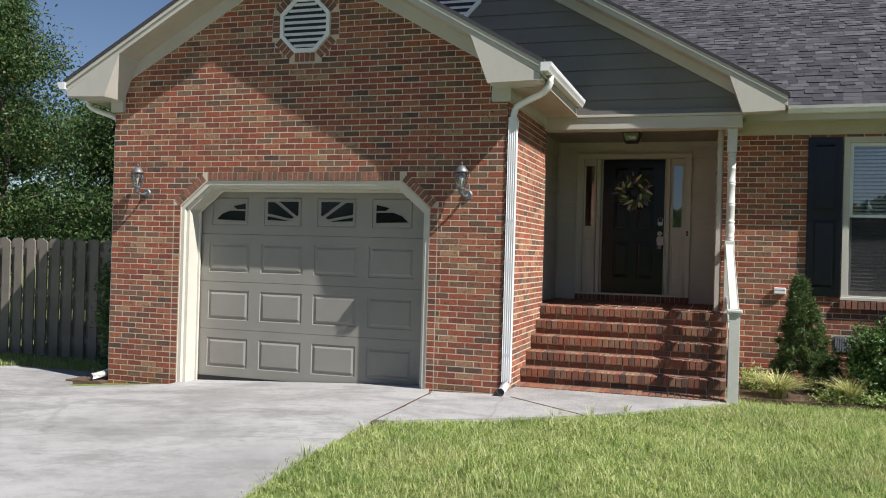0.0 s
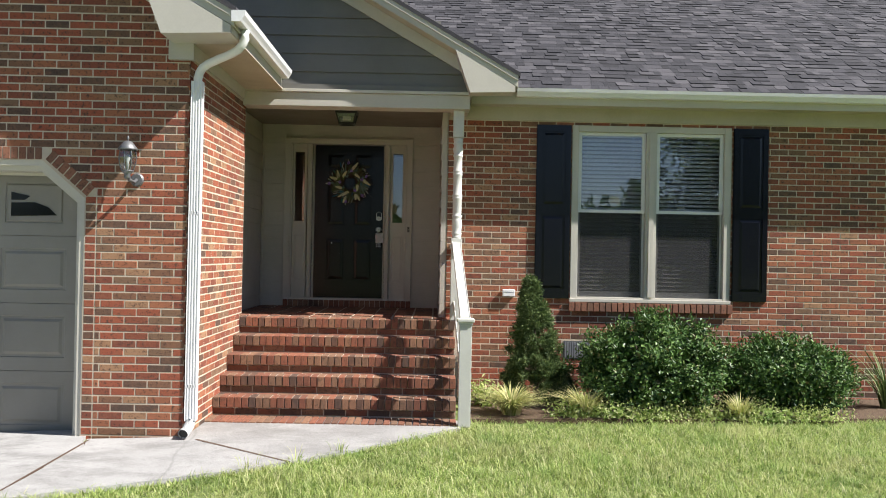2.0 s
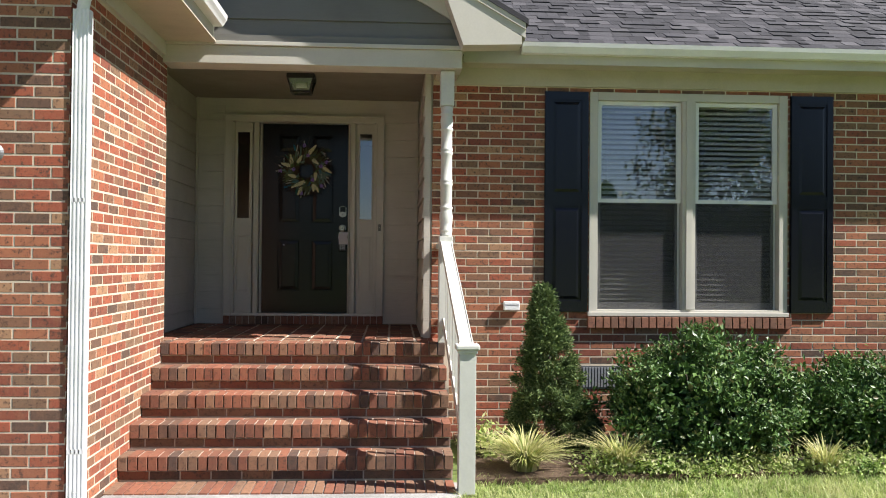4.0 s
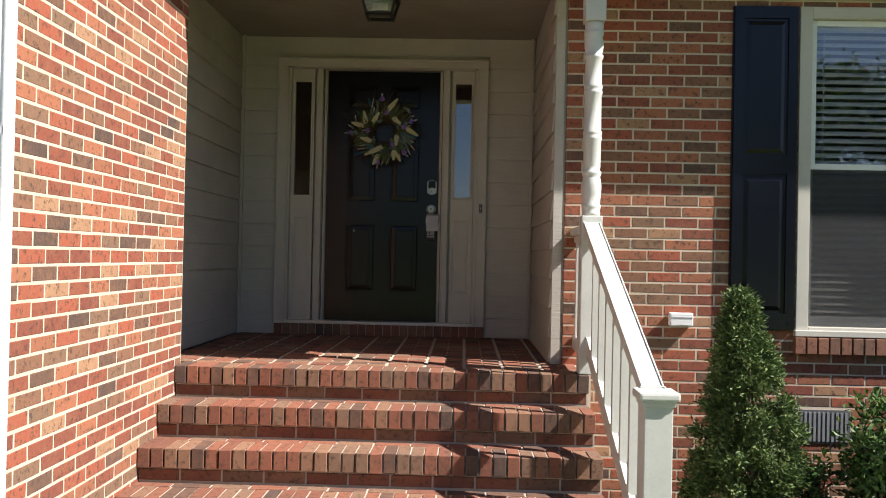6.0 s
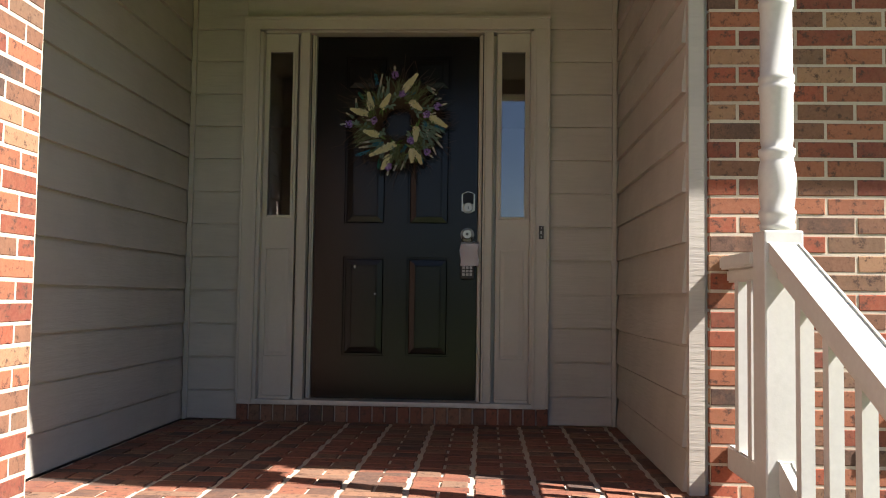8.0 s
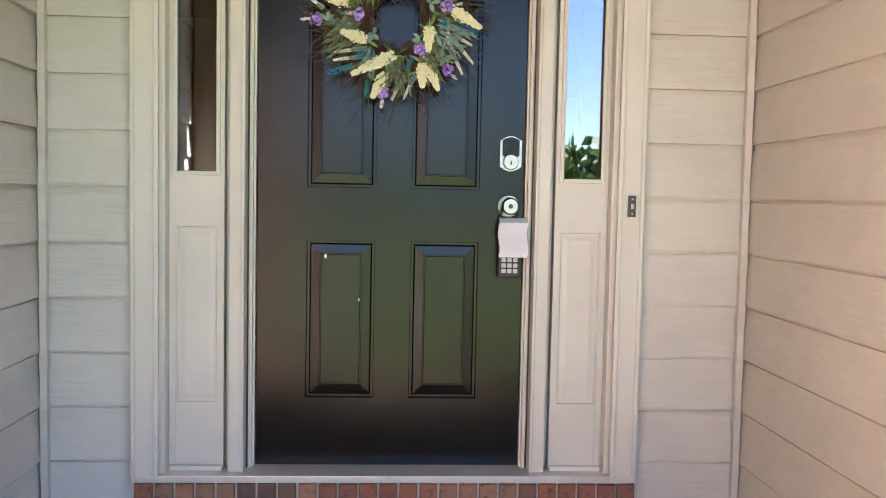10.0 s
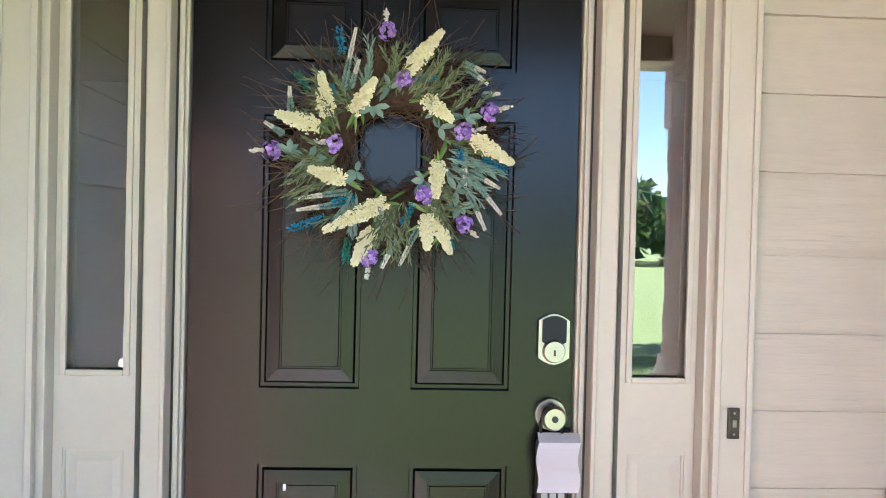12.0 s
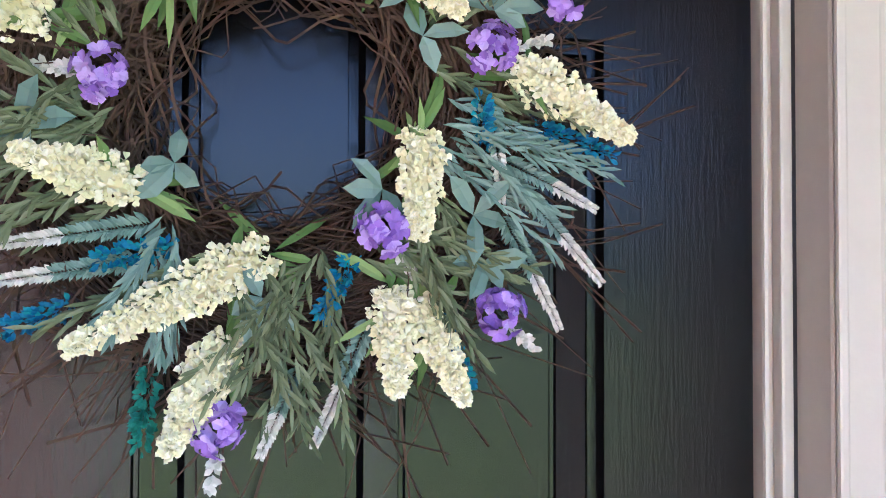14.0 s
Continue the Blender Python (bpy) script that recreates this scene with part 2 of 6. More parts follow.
def ground_material():
    m, t, p = nodes_of("lawn_soil")
    big = noise_node(t, place(t), 0.6, 6, 0.7)
    mid = noise_node(t, place(t), 7, 6, 0.75)
    c = ramp(t, mid, [(0.3, (0.07, 0.10, 0.025)), (0.55, (0.16, 0.22, 0.055)), (0.75, (0.26, 0.27, 0.11))])
    c = mix_colour(t, ramp(t, big, [(0.45, (0, 0, 0)), (0.7, (0.6,) * 3)]), c, (0.10, 0.095, 0.04))
    link(t, c, p.inputs["Base Color"])
    p.inputs["Roughness"].default_value = 1.0
    bump(t, p, mid, 0.8, 0.03)
    return m


def mulch_material():
    m, t, p = nodes_of("mulch")
    mid = noise_node(t, place(t), 40, 6, 0.75)
    link(t, ramp(t, mid, [(0.3, (0.05, 0.032, 0.02)), (0.6, (0.16, 0.105, 0.065)), (0.8, (0.24, 0.17, 0.11))]), p.inputs["Base Color"])
    p.inputs["Roughness"].default_value = 1.0
    bump(t, p, mid, 1.0, 0.02)
    return m


def leaf_material(name, tones, rough=0.5, through_light=0.25):
    m, t, p = nodes_of(name)
    c = ramp(t, piece_random(t), tones)
    n = noise_node(t, place(t), 1.3, 3)
    c = mix_colour(t, ramp(t, n, [(0.35, (0, 0, 0)), (0.75, (0.35,) * 3)]), c, tuple(v * 0.5 for v in tones[0][1]))
    link(t, c, p.inputs["Base Color"])
    p.inputs["Roughness"].default_value = rough
    p.inputs["Specular IOR Level"].default_value = 0.35
    tr = t.nodes.new("ShaderNodeBsdfTranslucent")
    link(t, c, tr.inputs["Color"])
    mx = t.nodes.new("ShaderNodeMixShader")
    mx.inputs[0].default_value = through_light
    link(t, p.outputs[0], mx.inputs[1])
    link(t, tr.outputs[0], mx.inputs[2])
    link(t, mx.outputs[0], t.nodes["Material Output"].inputs["Surface"])
    return m


def shingle_material():
    m, t, p = nodes_of("asphalt_shingle")
    r = piece_random(t)
    c = ramp(t, r, [(0.0, (0.006, 0.006, 0.009)), (0.25, (0.018, 0.018, 0.023)), (0.55, (0.040, 0.039, 0.046)), (0.82, (0.095, 0.090, 0.098)), (1.0, (0.014, 0.014, 0.018))])
    fine = noise_node(t, place(t), 220, 3, 0.7)
    c = mix_colour(t, 0.25, c, ramp(t, fine, [(0.3, (0.010, 0.010, 0.013)), (0.7, (0.12, 0.115, 0.122))]))
    link(t, c, p.inputs["Base Color"])
    p.inputs["Roughness"].default_value = 0.92
    bump(t, p, fine, 0.6, 0.003)
    return m


def glass_material(name, tint=(1, 1, 1), gloss_rough=0.0, clear=0.9):
    """Window glass: a mirror, stronger at a slant, over a clear sheet."""
    m, t, p = nodes_of(name)
    t.nodes.remove(p)
    g = t.nodes.new("ShaderNodeBsdfGlossy")
    g.inputs["Roughness"].default_value = gloss_rough
    tr = t.nodes.new("ShaderNodeBsdfTransparent")
    tr.inputs["Color"].default_value = (tint[0] * clear, tint[1] * clear, tint[2] * clear, 1)
    lw = add_node(t, "ShaderNodeLayerWeight", Blend=0.5)
    steep = t.nodes.new("ShaderNodeMath")
    steep.operation = 'POWER'
    steep.inputs[1].default_value = 5.0
    link(t, lw.outputs["Facing"], steep.inputs[0])
    fr = t.nodes.new("ShaderNodeMath")
    fr.operation = 'MULTIPLY_ADD'
    fr.inputs[1].default_value, fr.inputs[2].default_value = 0.86, 0.14
    link(t, steep.outputs[0], fr.inputs[0])
    mx = t.nodes.new("ShaderNodeMixShader")
    link(t, fr.outputs[0], mx.inputs[0])
    link(t, tr.outputs[0], mx.inputs[1])
    link(t, g.outputs[0], mx.inputs[2])
    link(t, mx.outputs[0], t.nodes["Material Output"].inputs["Surface"])
    return m


def screen_material():
    m, t, p = nodes_of("insect_screen")
    p.inputs["Base Color"].default_value = (0.03, 0.03, 0.032, 1)
    p.inputs["Roughness"].default_value = 0.7
    tr = t.nodes.new("ShaderNodeBsdfTransparent")
    mx = t.nodes.new("ShaderNodeMixShader")
    mx.inputs[0].default_value = 0.5
    link(t, tr.outputs[0], mx.inputs[1])
    link(t, p.outputs[0], mx.inputs[2])
    link(t, mx.outputs[0], t.nodes["Material Output"].inputs["Surface"])
    return m


CONCRETE, GROUND, MULCH, SHINGLE = concrete_material(), ground_material(), mulch_material(), shingle_material()
GLASS = glass_material("window_glass")
LAMP_GLASS = glass_material("lamp_glass", (0.85, 0.88, 0.88), 0.15)
SCREEN = screen_material()


def grass_material():
    """Blades of their own green, in patches from lush to dry."""
    m = leaf_material("grass_blade", [(0.0, (0.11, 0.18, 0.045)), (0.25, (0.30, 0.41, 0.10)), (0.7, (0.50, 0.58, 0.19)), (1.0, (0.80, 0.76, 0.46))], 0.5, 0.4)
    t = m.node_tree
    p, tr = t.nodes["Principled BSDF"], t.nodes["Translucent BSDF"]
    c = p.inputs["Base Color"].links[0].from_socket
    dry = noise_node(t, place(t), 0.9, 6, 0.7)
    lush = noise_node(t, place(t, 1, 1, 0), 2.6, 4, 0.6)
    c = mix_colour(t, ramp(t, dry, [(0.50, (0, 0, 0)), (0.70, (0.55,) * 3)]), c, (0.60, 0.55, 0.28))
    c = mix_colour(t, ramp(t, lush, [(0.50, (0, 0, 0)), (0.68, (0.4,) * 3)]), c, (0.20, 0.36, 0.08))
    link(t, c, p.inputs["Base Color"])
    link(t, c, tr.inputs["Color"])
    return m


GRASS = grass_material()
HOLLY = leaf_material("holly_leaf", [(0.0, (0.030, 0.075, 0.018)), (0.5, (0.080, 0.160, 0.036)), (0.9, (0.17, 0.27, 0.075)), (1.0, (0.16, 0.14, 0.06))], 0.42, 0.15)
SPRUCE = leaf_material("spruce_needle", [(0.0, (0.038, 0.072, 0.022)), (0.6, (0.115, 0.175, 0.052)), (1.0, (0.23, 0.29, 0.10))], 0.6, 0.15)
LIRIOPE = leaf_material("variegated_blade", [(0.0, (0.22, 0.30, 0.07)), (0.4, (0.55, 0.54, 0.20)), (1.0, (0.80, 0.74, 0.42))], 0.5, 0.3)
TREE_LEAF = leaf_material("tree_leaf", [(0.0, (0.022, 0.055, 0.014)), (0.5, (0.05, 0.105, 0.028)), (0.9, (0.11, 0.17, 0.05)), (1.0, (0.20, 0.15, 0.05))], 0.5, 0.3)
PINE_LEAF = leaf_material("pine_needle", [(0.0, (0.025, 0.055, 0.018)), (0.6, (0.07, 0.12, 0.035)), (1.0, (0.14, 0.19, 0.06))], 0.55, 0.3)

# ---- plan: z = 0 is the door's threshold ----
FLOOR = -0.105          # porch floor
GROUND_Z = -0.97        # walk at the foot of the steps
WIN_Y = -1.70           # brick face of the wall with the window
GAR_Y = -4.23           # brick face of the garage front
GAR_L, GAR_R = -6.0, -0.93
BEAM_Y = -2.25


def ground_z(x):
    return GROUND_Z - 0.05 * min(max(0.0, -1.8 - x), 4.6)


# ground, one sheet to the horizon
xs = [-600, -250, -100, -50, -25, -15, -10, -8, -6.4, -5, -3.5, -1.8, 0, 2, 4, 6, 9, 14, 25, 50, 100, 250, 600]
ys = [-600, -250, -100, -50, -25, -15, -12, -9, -7, -5, -3, -1, 2, 6, 12, 25, 50, 100, 250, 600]
gv = [(x, y, ground_z(x) - 0.03) for y in ys for x in xs]
gf = [[j * len(xs) + i, j * len(xs) + i + 1, (j + 1) * len(xs) + i + 1, (j + 1) * len(xs) + i] for j in range(len(ys) - 1) for i in range(len(xs) - 1)]
raw("ground", gv, gf, GROUND, None, "patchy green lawn soil around the brick house", "structure", "ground")

# driveway and curved walk, cast concrete with joints
EDGE = [(-1.38, -16), (-1.42, -8.7), (-1.58, -7.4), (-1.60, -6.7), (-1.50, -6.1), (-1.15, -5.85), (-0.75, -5.62), (-0.30, -5.32), (0.10, -5.02),
        (0.50, -4.60), (0.85, -4.22), (1.15, -3.88), (1.42, -3.62), (1.52, -3.42)]


def slab(name, pts, label, category):
    bm = bmesh.new()
    top = [bm.verts.new((x, y, ground_z(x))) for x, y in pts]
    f = bm.faces.new(top)
    r = bmesh.ops.extrude_face_region(bm, geom=[f])
    bmesh.ops.translate(bm, vec=(0, 0, -0.12), verts=[v for v in r["geom"] if isinstance(v, bmesh.types.BMVert)])
    return single(name, bm, CONCRETE, label, category, "structure")


slab("driveway", [(-9.5, -16), (-1.38, -16), (-1.42, -8.7), (-1.58, -7.4), (-1.61, -6.7), (-1.62, -4.55), (-1.70, -4.40), (-1.80, -3.95), (-5.0, -3.95), (-5.0, -4.36),
                  (-6.0, -4.75), (-6.4, -4.6), (-6.4, -3.6), (-8.0, -3.6), (-9.5, -4.6)], "pale stained concrete driveway before the garage", "driveway")
walk_bm = bmesh.new()
WALKPTS = [(-1.60, -6.1)] + [(x + 0.0, y) for x, y in EDGE[4:]] + [(1.52, -3.3), (-0.92, -3.3), (-0.92, -4.22), (-1.675, -4.36), (-1.60, -4.6)]
tops = [walk_bm.verts.new((x, y, ground_z(x) + 0.004)) for x, y in WALKPTS]
wf = walk_bm.faces.new(tops)
wr = bmesh.ops.extrude_face_region(walk_bm, geom=[wf])
bmesh.ops.translate(walk_bm, vec=(0, 0, -0.12), verts=[v for v in wr["geom"] if isinstance(v, bmesh.types.BMVert)])
single("pavement", walk_bm, CONCRETE, "curved concrete walk leading to the brick steps", "walk", "structure")
JOINT = painted("joint_filler", (0.11, 0.07, 0.05), 0.95, 0.3)
jb = bmesh.new()
prism(jb, [(-1.650, -4.40), (-1.638, -4.40), (-1.594, -6.2), (-1.606, -6.2)], 'z', GROUND_Z - 0.02, GROUND_Z + 0.007)
part("expansion_joint", jb, JOINT, None, "dark expansion joint between driveway and walk", kind="structure")
jb = bmesh.new()
prism(jb, [(-0.80, -4.33), (-0.79, -4.30), (0.10, -5.02), (0.085, -5.035)], 'z', GROUND_Z - 0.02, GROUND_Z + 0.0065)
part("expansion_joint", jb, JOINT, None, "dark joint cut across the concrete walk", kind="structure")
# bed of mulch along the wall
mb = bmesh.new()
prism(mb, [(1.50, -1.6), (1.50, -3.3), (2.2, -3.22), (4.2, -3.1), (5.9, -2.85), (9.6, -2.7), (9.6, -1.6)], 'z', GROUND_Z - 0.1, GROUND_Z + 0.02)
part("planting_bed", mb, MULCH, None, "brown mulch bed along the brick wall", kind="structure", category="bed")
mb = bmesh.new()
prism(mb, [(-6.5, -4.4), (-6.0, -4.35), (-6.0, -2.9), (-6.5, -2.9)], 'z', ground_z(-6.4) - 0.1, ground_z(-6.4) + 0.02)
part("planting_bed", mb, MULCH, None, "brown mulch strip beside the garage corner", kind="structure", category="bed")

# ---- walls (cores of mortar, bricks are laid on them at the end) ----
MOR = 0.0018
wall_garage = thing("wall_garage_front", (-3.4, GAR_Y, -1.2), "red brown brick gable wall round the garage door", "wall", kind="structure")
OPEN = [(-5.0, -1.3), (-5.0, 1.02), (-4.63, 1.33), (-2.15, 1.33), (-1.79, 1.02), (-1.79, -1.3)]
bm = bmesh.new()
y0, y1 = GAR_Y + MOR, GAR_Y + 0.22
prism(bm, [(GAR_L, -1.3), (-5.0, -1.3), (-5.0, 1.02), (-4.63, 1.33), (-4.63, 2.3), (GAR_L, 2.3)], 'y', y0, y1)
prism(bm, [(-1.79, -1.3), (GAR_R - MOR, -1.3), (GAR_R - MOR, 2.3), (-2.15, 2.3), (-2.15, 1.33), (-1.79, 1.02)], 'y', y0, y1)
prism(bm, [(-4.63, 1.33), (-2.15, 1.33), (-2.15, 2.3), (-4.63, 2.3)], 'y', y0, y1)
prism(bm, [(GAR_L, 2.3), (GAR_R - MOR, 2.3), (GAR_R - MOR, 2.57), (-3.46, 4.03), (GAR_L, 2.57)], 'y', y0, y1)
part("mortar_core", bm, MORTAR, wall_garage)
wall_side = thing("wall_garage_side", (GAR_R, -3, -1.2), "sunlit red brick side wall of the garage beside the steps", "wall", kind="structure")
part("mortar_core", B(GAR_R - 0.2, GAR_R - MOR, GAR_Y + 0.22, -2.09, -1.3, 2.35), MORTAR, wall_side)
wall_win = thing("wall_front", (4, WIN_Y, -1.2), "red and brown brick front wall round the twin window", "wall", kind="structure")
bm = bmesh.new()
WX0, WX1, WZ0, WZ1 = 2.69, 4.50, 0.10, 2.10
for a in ((1.29, WX0, -1.3, 2.4), (WX1, 9.8, -1.3, 2.4), (WX0, WX1, -1.3, WZ0 - 0.1), (WX0, WX1, WZ1, 2.4)):
    box(bm, a[0], a[1], WIN_Y + MOR, WIN_Y + 0.2, a[2], a[3])
part("mortar_core", bm, MORTAR, wall_win)

# plain walls that close the house
for nm, a in (("wall_west", (GAR_L, GAR_L + 0.2, GAR_Y + 0.225, 9.6, -1.3, 2.4)), ("wall_east", (9.6, 9.8, WIN_Y + 0.205, 9.6, -1.3, 2.4)), ("wall_back", (GAR_L + .2, 9.6, 9.4, 9.6, -1.3, 2.4))):
    single(nm, B(*a), MORTAR, "plain masonry wall closing the house", "wall", "structure")
single("floor_inside", B(-5.8, 9.6, 0.25, 9.4, -0.2, -0.02), INSIDE, "plain floor inside the house", "floor", "structure")
single("floor_inside", B(1.4, 9.6, -1.5, 0.25, -0.2, -0.025), INSIDE, "plain floor of the front room", "floor", "structure")
single("wall_inside", B(1.29, 1.42, WIN_Y + 0.205, 0.24, -1.3, 2.38), INSIDE, "plain partition between porch and front room", "wall", "structure")
single("wall_inside", B(-0.9 - 0.45, -1.22, -2.1, 0.24, -1.3, 2.25), INSIDE, "plain partition between porch and garage", "wall", "structure")
single("wall_inside", B(1.42, 9.6, 3.6, 3.7, -0.02, 2.38), INSIDE, "plain back wall of the front room", "wall", "structure")
single("wall_inside", B(-5.8, 1.42, 4.4, 4.5, -0.02, 2.38), INSIDE, "plain back wall of the hall", "wall", "structure")
single("ceiling_inside", B(-5.8, 9.6, 0.25, 9.4, 2.40, 2.45), INSIDE, "plain ceiling inside the house", "ceiling", "structure")
single("ceiling_inside", B(1.3, 9.6, -1.48, 0.245, 2.40, 2.45), INSIDE, "plain ceiling of the front room", "ceiling", "structure")

# ---- roofs ----
PITCH = 0.57
MAIN_EAVE_Y, MAIN_EAVE_Z = -2.07, 2.44
RIDGE_Y = 3.6
RIDGE_Z = MAIN_EAVE_Z + 0.55 * (RIDGE_Y - MAIN_EAVE_Y)
main_roof = thing("roof_main", (3, 0, 2.4), "grey asphalt shingle roof with straight courses", "roof", kind="structure")
bm = bmesh.new()
prism(bm, [(MAIN_EAVE_Y, MAIN_EAVE_Z - 0.05), (MAIN_EAVE_Y, MAIN_EAVE_Z), (RIDGE_Y, RIDGE_Z), (9.9, MAIN_EAVE_Z), (9.9, MAIN_EAVE_Z - 0.05), (RIDGE_Y, RIDGE_Z - 0.08)], 'x', -6.3, 10.1)
part("deck", bm, SHINGLE, main_roof)
bm = bmesh.new()
prism(bm, [(RIDGE_Y - 0.14, RIDGE_Z - 0.055), (RIDGE_Y, RIDGE_Z + 0.03), (RIDGE_Y + 0.14, RIDGE_Z - 0.055)], 'x', -6.3, 10.1)
part("ridge_cap", bm, SHINGLE, main_roof)
for e, nm in ((-6.0, "gable_end_west"), (9.65, "gable_end_east")):
    bm = bmesh.new()
    prism(bm, [(MAIN_EAVE_Y + .6, 2.4), (RIDGE_Y, RIDGE_Z - 0.1), (9.3, 2.4)], 'x', e, e + 0.12)
    part(nm, bm, GABLE_SIDING, main_roof)


def gable_roof(name, label, xc, half, z_tip, y_front, y_back, y_wall, chop, frieze):
    """A gabled roof with rake boards, sloped soffits and boxed eave ends. half: from the ridge to the eave's edge; z_tip: top there."""
    r = thing(name, (xc, y_front, z_tip), label, "roof", kind="structure")
    zr = z_tip + half * PITCH
    th = 0.045
    for s, nm in ((-1, "slope"), (1, "slope")):
        bm = bmesh.new()
        prism(bm, [(xc, zr), (xc + s * (half + 0.02), z_tip - 0.02 * PITCH), (xc + s * (half + 0.02), z_tip - 0.02 * PITCH - th), (xc, zr - th)], 'y', y_front - 0.02, y_back)
        part(nm, bm, SHINGLE, r, "dark edge of asphalt shingles")
        # crown strip and rake board
        bm = bmesh.new()
        prism(bm, [(xc, zr - th), (xc + s * half, z_tip - th), (xc + s * half, z_tip - th - 0.05), (xc, zr - th - 0.05)], 'y', y_front - 0.012, y_front + 0.03)
        part("rake_strip", bm, TRIM, r)
        bm = bmesh.new()
        prism(bm, [(xc, zr - th - 0.05), (xc + s * half, z_tip - th - 0.05), (xc + s * half, z_tip - th - 0.115), (xc, zr - th - 0.115)], 'y', y_front + 0.003, y_front + 0.03)
        part("rake_board", bm, TRIM, r)
        # soffit under the overhang and frieze board against the wall
        bm = bmesh.new()
        prism(bm, [(xc, zr - 0.165), (xc + s * half, z_tip - 0.165), (xc + s * half, z_tip - 0.15), (xc, zr - 0.15)], 'y', y_front + 0.03, y_wall + 0.05)
        part("rake_soffit", bm, SOFFIT, r)
        bm = bmesh.new()
        xw = xc + s * (half - 0.50)
        prism(bm, [(xc, zr - 0.166), (xw, zr - 0.166 - PITCH * (half - 0.50)), (xw, zr - frieze - PITCH * (half - 0.50)), (xc, zr - frieze)], 'y', y_wall - 0.022, y_wall + 0.004)
        part("rake_frieze", bm, TRIM, r)
        # boxed end of the eave
        w, up = chop
        bm = bmesh.new()
        xe = xc + s * half
        prism(bm, [(xe - s * 0.03, z_tip - 0.15), (xe - s * 0.03, z_tip - 0.212), (xe - s * w, z_tip - 0.228), (xe - s * (w + up), z_tip - 0.155 + (w + up) * PITCH)], 'y', y_front + 0.0, y_wall - 0.024)
        part("eave_box", bm, TRIM, r)
    return r


garage_roof = gable_roof("roof_garage", "gabled garage roof with cream rake boards and boxed eaves", -3.46, 2.98, 2.55, -4.62, 1.2, GAR_Y, (0.58, 0.20), 0.335)
porch_roof = gable_roof("roof_porch", "gabled roof over the porch with cream rake boards", -2.2, 4.19, 2.53, -2.48, 2.3, BEAM_Y + 0.012, (0.50, 0.16), 0.30)
# eaves: soffits, fascias and blocks of the garage
for s, nm in ((1, "eave"), (-1, "eave")):
    xa, xb = (GAR_R - 0.03, -0.50) if s > 0 else (-6.42, GAR_L + 0.03)
    part("eave_soffit", B(xa, xb, GAR_Y - 0.02, -2.0 if s > 0 else 9, 2.33, 2.345), SOFFIT, garage_roof)
    part("fascia", B(xb - 0.02 if s > 0 else xa, xb if s > 0 else xa + 0.02, -4.58, -2.35 if s > 0 else 9, 2.345, 2.52), TRIM, garage_roof)
    part("frieze", B(GAR_R if s > 0 else GAR_L - 0.025, GAR_R + 0.025 if s > 0 else GAR_L, GAR_Y, -2.15 if s > 0 else 9, 2.22, 2.33), TRIM, garage_roof)
    part("end_block", B(GAR_R - 0.17 if s > 0 else GAR_L - 0.03, GAR_R + 0.04 if s > 0 else GAR_L + 0.15, GAR_Y - 0.05, GAR_Y + 0.01, 2.19, 2.40), TRIM, garage_roof)
# main eave
part("eave_soffit", B(1.52, 10, -2.0, WIN_Y + 0.02, 2.29, 2.31), SOFFIT, main_roof)
part("frieze", B(1.47, 9.8, WIN_Y - 0.025, WIN_Y + 0.02, 2.14, 2.29), SOFFIT, main_roof)
part("fascia", B(1.53, 10.1, -2.02, -2.0, 2.27, 2.43), TRIM, main_roof)

# gable wall over the porch: lap siding boards
gable = thing("wall_porch_gable", (0, BEAM_Y, 2.34), "dark taupe lap siding gable above the porch beam", "wall", kind="structure")
part("sheathing", P([(-6.2, 2.36), (1.55, 2.36), (1.55, 2.52), (-2.2, 4.62), (-6.2, 2.6)], 'y', BEAM_Y + 0.035, BEAM_Y + 0.15), GABLE_SIDING, gable)


def lap_board(name, parent, mat, axis, face, u0, u1, z0, z1, out):
    """One lap siding board; face is where its foot stands proud; out is +1 or -1, the side it faces."""
    bm = bmesh.new()
    prof = [(face, z0), (face - out * 0.0155, z1), (face - out * 0.0195, z1), (face - out * 0.0195, z0)]
    if axis == 'x':
        prism(bm, prof, 'x', u0, u1)
    else:
        lo = [bm.verts.new((p[0], u0, p[1])) for p in prof]
        hi = [bm.verts.new((p[0], u1, p[1])) for p in prof]
        bm.faces.new(lo), bm.faces.new(hi[::-1])
        for i in range(4):
            bm.faces.new((lo[i], lo[(i + 1) % 4], hi[(i + 1) % 4], hi[i]))
    return part(name, bm, mat, parent)


for i in range(12):
    z = 2.345 + 0.194 * i
    right = -2.2 + (4.62 - z) / PITCH * 1.05
    lap_board("siding_board", gable, GABLE_SIDING, 'x', BEAM_Y + 0.015, max(-5.8, -2.2 - (4.75 - z) / PITCH), min(1.53, right + 0.25), z, z + 0.184, -1)

part("skirt_board", B(GAR_R + 0.3, 1.53, BEAM_Y - 0.008, BEAM_Y + 0.008, 2.346, 2.40), GABLE_SIDING, gable)

